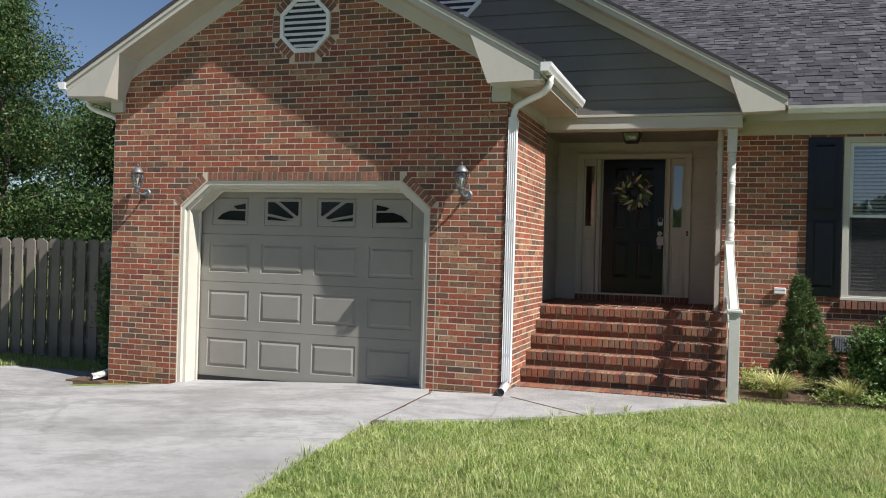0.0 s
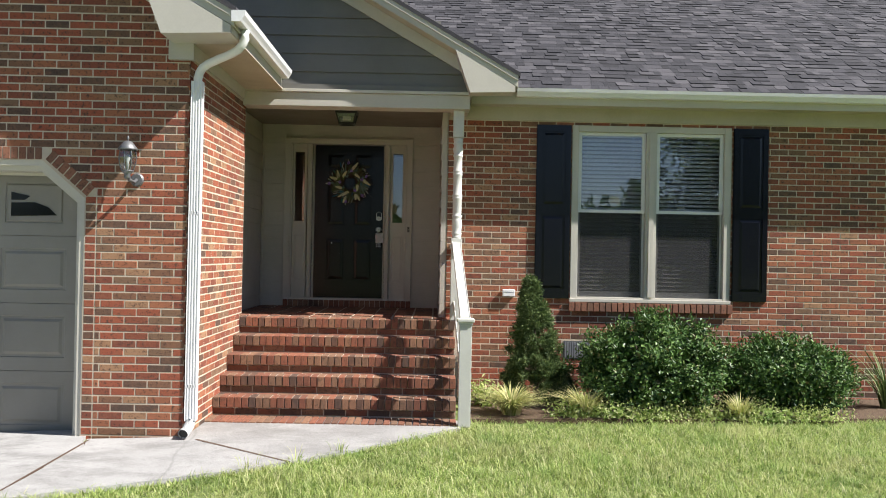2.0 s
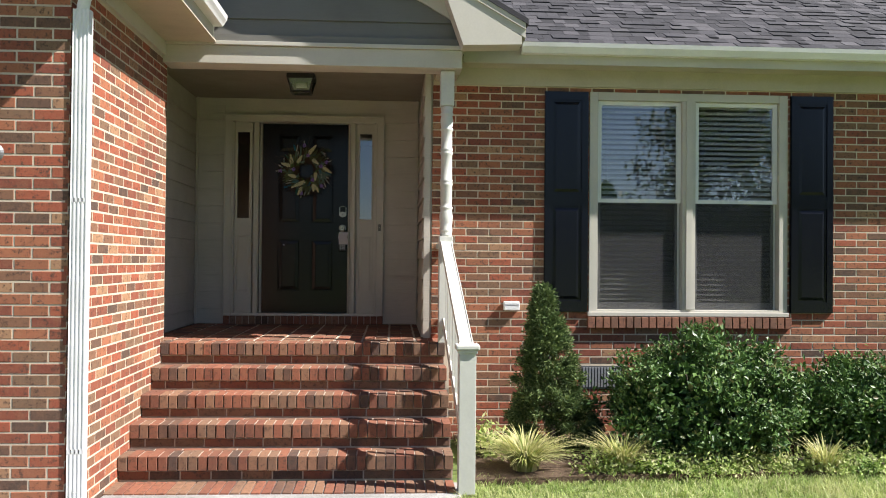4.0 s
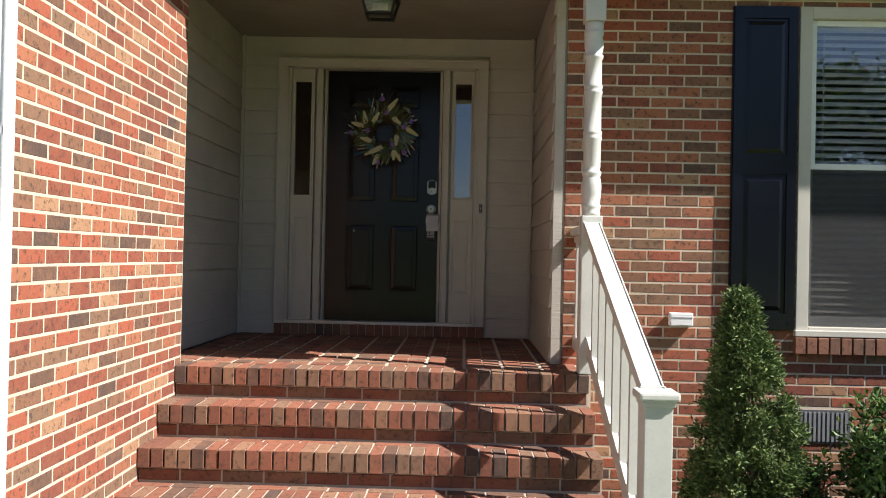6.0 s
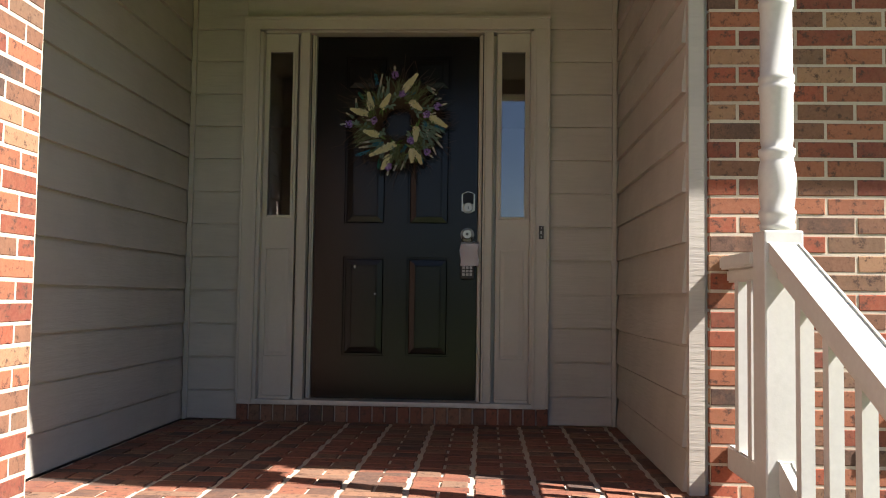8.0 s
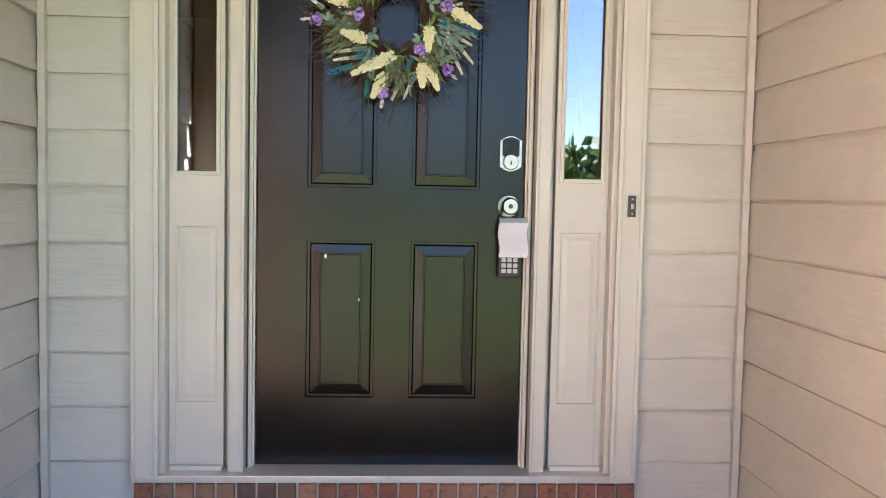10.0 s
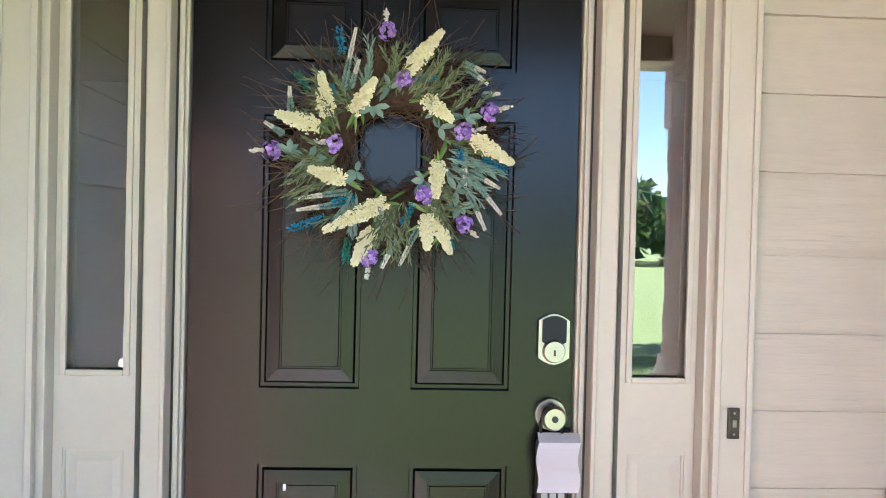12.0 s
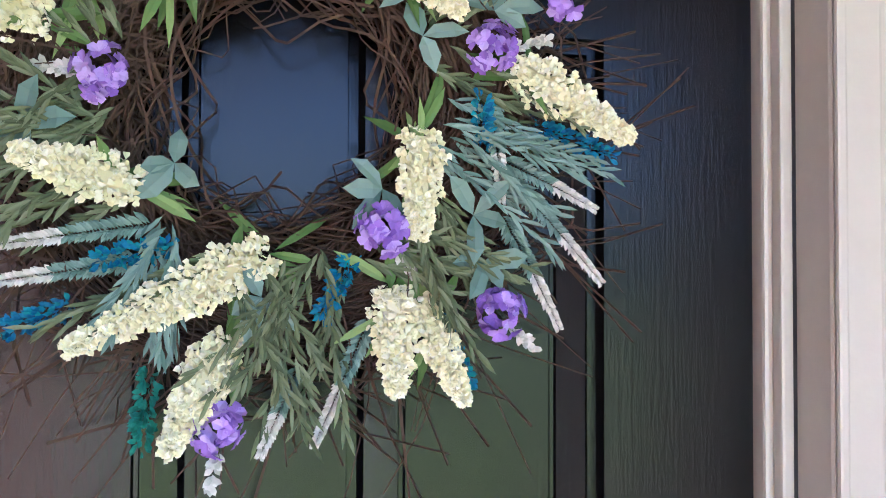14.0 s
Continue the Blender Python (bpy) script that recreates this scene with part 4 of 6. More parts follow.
def shutter(x0, x1, label):
    s = thing("shutter", ((x0 + x1) / 2, WIN_Y, 0.14), label, "shutter", "shutters beside the twin window")
    y = WIN_Y - 0.034
    bm = framed_leaf(bmesh.new(), x0, x1, 0.14, 2.09, y, 0.034, [(x0 + 0.055, x1 - 0.055, 0.235, 1.075), (x0 + 0.055, x1 - 0.055, 1.185, 2.02)], g=0.012, depth=0.014, slope=0.03, field=0.003)
    part("board", bm, SHUTTER, s)
    part("rim", B(x0 - 0.006, x1 + 0.006, y + 0.012, WIN_Y + 0.004, 0.134, 2.096), SHUTTER, s)
    for xx in (x0 + 0.03, x1 - 0.03):
        for z in (0.18, 1.13, 2.05):
            part("screw_cap", disc(bmesh.new(), xx, y - 0.004, y, z, 0.006, 0.007, 12), SHUTTER, s)
    return s


shutter(2.29, 2.67, "black raised-panel shutter on the brick wall")
shutter(4.53, 4.915, "black raised-panel shutter on the brick wall")

box_1 = thing("wall_box", (2.0, WIN_Y, 0.14), "small white utility cover box on the brick wall", "box")
part("cover", B(1.925, 2.065, WIN_Y - 0.055, WIN_Y, 0.145, 0.225, bevel=0.008), WHITE, box_1)
part("seam", B(1.930, 2.060, WIN_Y - 0.0575, WIN_Y - 0.055, 0.195, 0.200), painted("seam_grey", (0.35, 0.35, 0.36), 0.6), box_1)
VENT_BAR = painted("vent_bar", (0.30, 0.31, 0.33), 0.5, 0.3, metal=0.3)
fv = thing("foundation_vent", (2.8, WIN_Y, -0.54), "grey metal foundation vent low in the brick wall", "vent")
part("frame", B(2.63, 3.03, WIN_Y - 0.006, WIN_Y + 0.02, -0.55, -0.345), PEWTER, fv)
for k in range(14):
    part("bar", B(2.645 + 0.027 * k, 2.660 + 0.027 * k, WIN_Y - 0.012, WIN_Y - 0.0065, -0.535, -0.36), VENT_BAR, fv)


# ---- gutters and downspouts ----
def gutter(name, p0, p1, outward, label):
    """A K-style gutter run from p0 to p1; outward is the way its face looks."""
    o = Vector(outward)
    a, b = Vector(p0), Vector(p1)
    prof = [(0, 0.085), (0.0, 0.0), (0.075, 0.0), (0.085, 0.02), (0.105, 0.05), (0.112, 0.085), (0.104, 0.085), (0.097, 0.055), (0.07, 0.012), (0.008, 0.012), (0.008, 0.085)]
    bm = bmesh.new()
    r0 = [bm.verts.new(a + o * u + Vector((0, 0, w))) for u, w in prof]
    r1 = [bm.verts.new(b + o * u + Vector((0, 0, w))) for u, w in prof]
    bm.faces.new(r0), bm.faces.new(r1[::-1])
    for i in range(len(prof)):
        j = (i + 1) % len(prof)
        bm.faces.new((r0[i], r0[j], r1[j], r1[i]))
    g = thing(name, tuple((a + b) / 2), label, "gutter", "gutters under the eaves", "structure")
    part("trough", bm, WHITE, g)
    for e, s in ((a, -1), (b, 1)):
        d = (b - a).normalized() * 0.004 * s
        bm = bmesh.new()
        q = [bm.verts.new(e + o * u + Vector((0, 0, w)) + d * k) for k in (0, 1) for u, w in ((0, 0.087), (0, -0.002), (0.076, -0.002), (0.108, 0.05), (0.114, 0.087))]
        bm.faces.new(q[:5]), bm.faces.new(q[5:][::-1])
        for i in range(5):
            j = (i + 1) % 5
            bm.faces.new((q[i], q[j], q[5 + j], q[5 + i]))
        part("end_cap", bm, WHITE, g)
    return g


gutter("gutter", (2.02, -2.022, 2.345), (10.1, -2.022, 2.345), (0, -1, 0), "white metal gutter along the main eave")
gutter("gutter", (-0.498, -4.64, 2.425), (-0.498, -2.40, 2.425), (1, 0, 0), "white metal gutter along the garage eave")
gutter("gutter", (-6.43, -4.64, 2.425), (-6.43, 8.5, 2.425), (-1, 0, 0), "white metal gutter along the far garage eave")


def downspout(x, y, run, kick, label, reach=1.0):
    """A ribbed downspout on the corner. run: (x, y) of the gutter outlet; kick: way of the foot."""
    d = thing("downspout", (x, y, GROUND_Z), label, "downspout", "downspouts at the garage corners")
    bm = bmesh.new()
    w, h = 0.046, 0.036
    pr = []
    for k in range(4):
        u = -w + k * 2 * w / 4
        pr += [(u + 0.002, -h), (u + 0.007, -h + 0.004), (u + 0.013, -h + 0.004), (u + 0.018, -h)]
    pr += [(w, -h), (w, h), (-w, h), (-w, -h)]
    prism(bm, [(x + a, y + b) for a, b in pr], 'z', ground_z(x) + 0.14, 2.02)
    part("pipe", bm, WHITE, d)
    n = 12
    bm = bmesh.new()
    pts = [(x, y, 1.99)]
    for f, z in ((0.0, 2.04), (0.03, 2.09), (0.10, 2.135), (0.22, 2.165), (0.45, 2.20), (0.70, 2.235), (0.85, 2.265), (0.95, 2.31), (1.0, 2.36), (1.0, 2.42)):
        pts.append((x + (run[0] - x) * f, y + (run[1] - y) * f, z))
    tube(bm, pts, 0.040, 12, flat=0.85)
    part("upper_elbow", bm, WHITE, d, smooth=True)
    z = ground_z(x)
    bm = bmesh.new()
    dx, dy = kick[0] * reach, kick[1] * reach
    path = [(x, y, z + 0.20), (x, y, z + 0.15), (x + dx * 0.02, y + dy * 0.02, z + 0.11), (x + dx * 0.07, y + dy * 0.07, z + 0.075), (x + dx * 0.15, y + dy * 0.15, z + 0.055)]
    tube(bm, path, 0.044, 12, flat=0.9, caps=False)
    bmesh.ops.solidify(bm, geom=bm.faces[:], thickness=0.003)
    part("foot_elbow", bm, WHITE, d, smooth=True)
    # solid black plug stands in for the shade inside the open foot
    bm = bmesh.new()
    tube(bm, [(x + dx * 0.10, y + dy * 0.10, z + 0.066), (x + dx * 0.135, y + dy * 0.135, z + 0.058)], 0.039, 12, flat=0.9)
    part("outlet_shade", bm, BLACK_METAL, d, "black plug as the shade inside the pipe's mouth")
    for zz in (0.9, -0.55):
        part("strap", B(x - 0.044, x + 0.044, y - 0.036, y + 0.034, zz, zz + 0.025), WHITE, d)
    return d


downspout(-0.87, GAR_Y + 0.02, (-0.45, GAR_Y - 0.12), (-0.15, -1), "white ribbed downspout at the garage corner")
downspout(GAR_L - 0.05, GAR_Y + 0.15, (-6.48, GAR_Y + 0.05), (-0.4, -0.9), "white downspout with its foot on the mulch", 1.9)


# ---- wall lanterns ----
def lantern(x):
    y, z = GAR_Y, 1.12
    l = thing("wall_lantern", (x, y, z), "weathered grey metal wall lantern with faceted glass", "wall lamp", "lanterns beside the garage door")
    bm = disc(bmesh.new(), x + 0.03, y - 0.018, y + 0.0, z + 0.06, 0.045, 0.058, 20)
    part("back_plate", bm, PEWTER, l)
    bm = bmesh.new()
    tube(bm, [(x + 0.03, y - 0.015, z + 0.06), (x + 0.025, y - 0.06, z + 0.035), (x + 0.01, y - 0.13, z + 0.05), (x, y - 0.15, z + 0.11)], 0.014, 10)
    part("arm", bm, PEWTER, l, smooth=True)
    cy = y - 0.15
    part("base_cup", lathe(bmesh.new(), x, cy, [(0.012, z + 0.05), (0.03, z + 0.07), (0.022, z + 0.09), (0.045, z + 0.115), (0.052, z + 0.125)], 16), PEWTER, l, smooth=True)
    part("glass", lathe(bmesh.new(), x, cy, [(0.048, z + 0.126), (0.066, z + 0.18), (0.072, z + 0.23), (0.064, z + 0.28), (0.058, z + 0.295)], 8), LAMP_GLASS, l, "clear faceted glass")
    part("bulb", lathe(bmesh.new(), x, cy, [(0.010, z + 0.127), (0.010, z + 0.19), (0.022, z + 0.23), (0.016, z + 0.25), (0.003, z + 0.26)], 12), BLIND, l, "white unlit bulb", smooth=True)
    for k in range(8):
        a = 2 * math.pi * k / 8
        bm = bmesh.new()
        tube(bm, [(x + r * math.cos(a), cy + r * math.sin(a), zz) for r, zz in ((0.049, z + 0.125), (0.068, z + 0.18), (0.0745, z + 0.23), (0.066, z + 0.28), (0.060, z + 0.297))], 0.0035, 6)
        part("rib", bm, PEWTER, l)
    part("cap", lathe(bmesh.new(), x, cy, [(0.078, z + 0.292), (0.080, z + 0.302), (0.055, z + 0.335), (0.035, z + 0.36), (0.018, z + 0.368)], 16), PEWTER, l, smooth=True)
    part("finial", lathe(bmesh.new(), x, cy, [(0.010, z + 0.366), (0.006, z + 0.38), (0.013, z + 0.392), (0.004, z + 0.408), (0.002, z + 0.415)], 12), PEWTER, l, smooth=True)
    return l


for lx in (-5.53, -1.385):
    lantern(lx)

# ---- porch ceiling light ----
cl = thing("ceiling_light", (0.09, -1.2, 2.28), "black square ceiling lantern with clear panes, unlit", "ceiling light")
CX, CY = 0.085, -1.28
part("canopy", B(CX - 0.125, CX + 0.125, CY - 0.125, CY + 0.125, 2.235, 2.279, bevel=0.004), BLACK_METAL, cl)
zt, zb, wt, wb = 2.235, 2.125, 0.112, 0.082
for sx, sy in ((-1, -1), (1, -1), (1, 1), (-1, 1)):
    bm = bmesh.new()
    tube(bm, [(CX + sx * wt, CY + sy * wt, zt), (CX + sx * wb, CY + sy * wb, zb)], 0.009, 6)
    part("corner_bar", bm, BLACK_METAL, cl)
bm = bmesh.new()
for q in ((-wb - .01, wb + .01, -wb - .01, -wb + .01), (-wb - .01, wb + .01, wb - .01, wb + .01), (-wb - .01, -wb + .01, -wb + .01, wb - .01), (wb - .01, wb + .01, -wb + .01, wb - .01)):
    box(bm, CX + q[0], CX + q[1], CY + q[2], CY + q[3], zb - 0.012, zb + 0.006)
part("lower_frame", bm, BLACK_METAL, cl)
for k in range(4):
    c, s = [(0, -1), (1, 0), (0, 1), (-1, 0)][k]
    bm = bmesh.new()
    t_, b_ = wt - 0.004, wb - 0.004
    q = [(c * t_ - s * t_, s * t_ + c * t_, zt), (c * t_ + s * t_, s * t_ - c * t_, zt), (c * b_ + s * b_, s * b_ - c * b_, zb), (c * b_ - s * b_, s * b_ + c * b_, zb)]
    bm.faces.new([bm.verts.new((CX + a, CY + b, z)) for a, b, z in q])
    bmesh.ops.solidify(bm, geom=bm.faces[:], thickness=0.002)
    part("pane", bm, LAMP_GLASS, cl)
bm = bmesh.new()
tube(bm, [(CX - 0.05, CY, 2.19), (CX + 0.05, CY, 2.19)], 0.024, 12)
part("bulb", bm, BLIND, cl, "cream unlit bulb", smooth=True)

# ---- porch post, stair rail and newel ----
QX, QY = 1.385, -2.115
post = thing("porch_post", (QX, QY, FLOOR), "white turned wooden porch post under the beam", "post", kind="structure")
part("lower_block", B(QX - 0.058, QX + 0.058, QY - 0.058, QY + 0.058, FLOOR, 0.78, bevel=0.006), RAIL, post)
part("turned_shaft", lathe(bmesh.new(), QX, QY, [(0.050, 0.78), (0.052, 0.80), (0.048, 0.805), (0.053, 0.825), (0.055, 0.84), (0.048, 0.85), (0.054, 0.90), (0.056, 0.95), (0.050, 0.99), (0.047, 1.0), (0.054, 1.015),
                                                  (0.054, 1.03), (0.045, 1.035), (0.048, 1.06), (0.049, 1.20), (0.053, 1.21), (0.053, 1.225), (0.049, 1.23), (0.053, 1.24), (0.053, 1.255), (0.048, 1.26), (0.047, 1.46),
                                                  (0.052, 1.47), (0.052, 1.485), (0.047, 1.49), (0.052, 1.50), (0.052, 1.515), (0.047, 1.52), (0.046, 1.66), (0.053, 1.67), (0.053, 1.685), (0.045, 1.69), (0.053, 1.73),
                                                  (0.054, 1.76), (0.046, 1.79), (0.053, 1.80), (0.053, 1.815), (0.045, 1.82), (0.052, 1.84), (0.052, 1.86), (0.048, 1.872)], 28), RAIL, post, smooth=True)
part("upper_block", B(QX - 0.058, QX + 0.058, QY - 0.058, QY + 0.058, 1.872, 2.163, bevel=0.008), RAIL, post)
NX, NY = 1.448, -3.56
newel = thing("newel_post", (NX, NY, GROUND_Z), "white square newel post with a moulded cap", "post")
part("shaft", B(NX - 0.056, NX + 0.056, NY - 0.056, NY + 0.056, GROUND_Z, -0.035, bevel=0.004), RAIL, newel)
part("cap_moulding", B(NX - 0.066, NX + 0.066, NY - 0.066, NY + 0.066, -0.035, -0.012, bevel=0.006), RAIL, newel)
part("cap", B(NX - 0.080, NX + 0.080, NY - 0.080, NY + 0.080, -0.012, 0.022, bevel=0.010), RAIL, newel)
rail = thing("stair_rail", ((QX + NX) / 2, -2.8, GROUND_Z), "white painted stair handrail with square balusters", "railing")


def beam_between(name, a, b, w, h, parent, label="", bev=0.006):
    a, b = Vector(a), Vector(b)
    d = b - a
    bm = bmesh.new()
    box(bm, -w / 2, w / 2, 0, 1, -h / 2, h / 2, bevel=0)
    side = d.cross(Vector((0, 0, 1))).normalized()
    for v in bm.verts:
        v.co = a + d * v.co.y + side * v.co.x + Vector((0, 0, 1)) * v.co.z
    if bev:
        bmesh.ops.bevel(bm, geom=list(bm.edges), offset=bev, segments=2, affect='EDGES')
    return part(name, bm, RAIL, parent, label)


RA, RB = Vector((QX, QY - 0.058, 0.715)), Vector((NX, NY + 0.058, 0.0))
LA, LB = RA + Vector((0, 0, -0.66)), RB + Vector((0, 0, -0.70))
beam_between("hand_rail", RA, RB, 0.092, 0.045, rail, "broad worn white hand rail")
beam_between("rail_underside", RA + Vector((0, 0, -0.046)), RB + Vector((0, 0, -0.046)), 0.040, 0.05, rail)
beam_between("bottom_rail", LA, LB, 0.040, 0.085, rail)
for k in range(7):
    f = (k + 0.8) / 7.6
    p, q = RA.lerp(RB, f), LA.lerp(LB, f)
    part("baluster", B(p.x - 0.019, p.x + 0.019, p.y - 0.019, p.y + 0.019, q.z, p.z - 0.05), RAIL, rail)
guard = thing("porch_guard", (QX - 0.02, -1.9, FLOOR), "short white guard rail between post and wall", "railing")
beam_between("hand_rail", (QX - 0.02, QY + 0.058, 0.70), (QX - 0.02, WIN_Y - 0.002, 0.70), 0.09, 0.045, guard)
beam_between("rail_underside", (QX - 0.02, QY + 0.058, 0.655), (QX - 0.02, WIN_Y - 0.002, 0.655), 0.04, 0.045, guard)
beam_between("bottom_rail", (QX - 0.02, QY + 0.058, 0.03), (QX - 0.02, WIN_Y - 0.002, 0.03), 0.04, 0.085, guard)
for yy in (-1.96, -1.82):
    part("baluster", B(QX - 0.04, QX - 0.0, yy - 0.02, yy + 0.02, 0.07, 0.635), RAIL, guard)

# ---- wreath ----
rng = random.Random(7)
WC = Vector((0.010, -0.045, 1.525))
wreath = thing("wreath", (WC.x, -0.002, 1.25), "grapevine wreath with cream, purple and blue silk flowers on the door", "wreath")
CREAM = leaf_material("cream_petal", [(0.0, (0.86, 0.81, 0.48)), (0.5, (0.93, 0.90, 0.62)), (1.0, (0.96, 0.95, 0.80))], 0.7, 0.12)
PURPLE = leaf_material("purple_petal", [(0.0, (0.26, 0.13, 0.56)), (0.5, (0.42, 0.25, 0.74)), (1.0, (0.62, 0.46, 0.88))], 0.7, 0.2)
BLUE = leaf_material("blue_bud", [(0.0, (0.01, 0.12, 0.28)), (0.6, (0.02, 0.20, 0.36)), (1.0, (0.03, 0.30, 0.34))], 0.7, 0.2)
TEAL = leaf_material("teal_bud", [(0.0, (0.01, 0.13, 0.10)), (1.0, (0.03, 0.25, 0.20))], 0.7, 0.2)
EUCALYPT = leaf_material("pale_green_leaf", [(0.0, (0.12, 0.21, 0.18)), (1.0, (0.28, 0.40, 0.35))], 0.6, 0.2)
OLIVE = leaf_material("olive_needle", [(0.0, (0.07, 0.095, 0.045)), (0.6, (0.15, 0.185, 0.09)), (1.0, (0.25, 0.29, 0.17))], 0.65, 0.2)
FERN = leaf_material("fern_leaf", [(0.0, (0.07, 0.14, 0.03)), (0.6, (0.15, 0.26, 0.07)), (1.0, (0.30, 0.42, 0.15))], 0.6, 0.2)
SPRIG = leaf_material("white_sprig", [(0.0, (0.50, 0.50, 0.44)), (1.0, (0.82, 0.78, 0.74))], 0.7, 0.2)


def leaf_faces(verts, faces, base, way, normal, length, width, bend=0.15):
    """A pointed leaf of four faces with a folded midrib."""
    way, normal = way.normalized(), normal.normalized()
    side = way.cross(normal).normalized()
    n = len(verts)
    a, b = base + way * length * 0.28 + normal * length * bend * 0.7, base + way * length * 0.68 + normal * length * bend * 0.8
    lift = normal * width * 0.12
    verts += [base, a + side * width * 0.42 + lift, a, a - side * width * 0.42 + lift, b + side * width * 0.46 + lift, b, b - side * width * 0.46 + lift, base + way * length]
    faces += [[n, n + 1, n + 2], [n, n + 2, n + 3], [n + 1, n + 4, n + 5, n + 2], [n + 2, n + 5, n + 6, n + 3], [n + 4, n + 7, n + 5], [n + 5, n + 7, n + 6]]


def mesh_list(name, verts, faces, mat, parent=None, label="", kind="", category=""):
    return raw(name, [tuple(v) for v in verts], faces, mat, parent, label, kind, category)


# vines: loops of thin twigs, and loose ends
bm = bmesh.new()
for k in range(760):
    a0 = rng.uniform(0, 2 * math.pi)
    span = rng.uniform(1.2, 4.5)
    r0 = rng.gauss(0.150, 0.024)
    ph, amp, fr = rng.uniform(0, 6.3), rng.uniform(0.006, 0.035), rng.uniform(1.5, 6)
    pts = []
    n = int(6 + span * 5)
    for i in range(n):
        a = a0 + span * i / (n - 1)
        r = r0 + amp * math.sin(fr * a + ph)
        pts.append((WC.x + r * math.cos(a), WC.y + 0.026 * math.sin(fr * a * 1.3 + ph), WC.z + r * math.sin(a)))
    tube(bm, pts, rng.uniform(0.0006, 0.0014), 3, caps=False)
part("vine_ring", bm, TWIG, wreath, "dark brown twisted grapevine ring")
bm = bmesh.new()
for k in range(620):
    a = rng.uniform(0, 2 * math.pi)
    r = rng.uniform(0.14, 0.21)
    lean = rng.choice((-1, 1)) * rng.uniform(0.2, 1.1)
    d = Vector((math.cos(a + lean), rng.uniform(-0.25, 0.12), math.sin(a + lean)))
    p = Vector((WC.x + r * math.cos(a), WC.y + rng.uniform(-0.02, 0.02), WC.z + r * math.sin(a)))
    L = rng.uniform(0.05, 0.14)
    c = Vector((rng.uniform(-1, 1), 0.2 * rng.uniform(-1, 1), rng.uniform(-1, 1))) * L * 0.6
    pts = []
    for f in (0, 0.33, 0.66, 1.0):
        q = p + d * L * f + c * f * f
        q.y = min(q.y, -0.008)
        pts.append(q)
    tube(bm, pts, rng.uniform(0.0006, 0.0014), 3, caps=False)
for a0, x0, z0, m in ((0.25, 0.06, 1.66, 60), (0.05, 0.08, 1.70, 40), (2.9, -0.10, 1.55, 60), (3.3, -0.10, 1.48, 40), (4.2, -0.05, 1.42, 45), (5.2, 0.08, 1.43, 45), (1.6, -0.02, 1.64, 40)):
    for k in range(m):
        a = a0 + rng.gauss(0, 0.4)
        L = rng.uniform(0.05, 0.125)
        p = Vector((x0 + rng.uniform(-.03, .03), -0.05 + rng.uniform(-.02, .02), z0 + rng.uniform(-.03, .03)))
        c = Vector((rng.uniform(-1, 1), 0, rng.uniform(-1, 1))) * L * 0.45
        tube(bm, [p + Vector((math.cos(a) * L * f, -0.02 * f, math.sin(a) * L * f)) + c * f * f + Vector((math.sin(f * 5 + k), 0, math.cos(f * 4 + k))) * 0.008 * f for f in (0, .25, .5, .75, 1)], rng.uniform(0.0004, 0.0009), 3, caps=False)
part("twig_fringe", bm, TWIG, wreath, "thin curling brown twig ends", kind="stuff")


def at_plane(x, z, y=-0.085):
    return Vector((x, y, z))


def flower_spike(base, tip, width):
    """A spike thick with small cupped petals, on a stem."""
    vs, fs = [], []
    d = tip - base
    L = d.length
    n = int(620 * L / 0.1)
    ax = d.normalized()
    for k in range(n):
        f = rng.random() ** 0.9
        prof = min(1.0, 0.55 + 1.9 * f) * (1.0 if f < 0.25 else max(0.16, 1 - ((f - 0.25) / 0.75) ** 1.3 * 0.85)) * (1 + 0.13 * math.sin(f * 37 + width * 900))
        w = width * prof * 0.5
        a = rng.uniform(0, 2 * math.pi)
        out = Vector((math.cos(a), -abs(math.sin(a)) * 0.9 if rng.random() < 0.75 else math.sin(a), 0))
        side = ax.cross(Vector((0, 1, 0))).normalized()
        o = (side * out.x + Vector((0, 1, 0)) * out.y).normalized()
        p = base + d * f + o * w * rng.uniform(0.55, 1.12)
        leaf_faces(vs, fs, p, (o * 0.8 + ax * 0.5 + Vector((rng.uniform(-.5, .5), rng.uniform(-.5, .5), rng.uniform(-.5, .5)))), Vector((rng.uniform(-1, 1), -1.2, rng.uniform(-1, 1))), rng.uniform(0.0045, 0.0075), rng.uniform(0.0042, 0.0062), 0.35)
    core = base.lerp(tip, 0.08), base.lerp(tip, 0.3), base.lerp(tip, 0.6), base.lerp(tip, 0.95)
    for q, w in zip(core, (0.5, 0.72, 0.7, 0.25)):
        m0 = len(vs)
        rr_ = width * 0.42 * w
        side = ax.cross(Vector((0, 1, 0))).normalized()
        vs += [q + side * rr_ * math.cos(j * 1.0472) + Vector((0, 1, 0)) * rr_ * 0.8 * math.sin(j * 1.0472) for j in range(6)]
        if w != 0.5:
            fs += [[m0 - 6 + j, m0 - 6 + (j + 1) % 6, m0 + (j + 1) % 6, m0 + j] for j in range(6)]
    return vs, fs


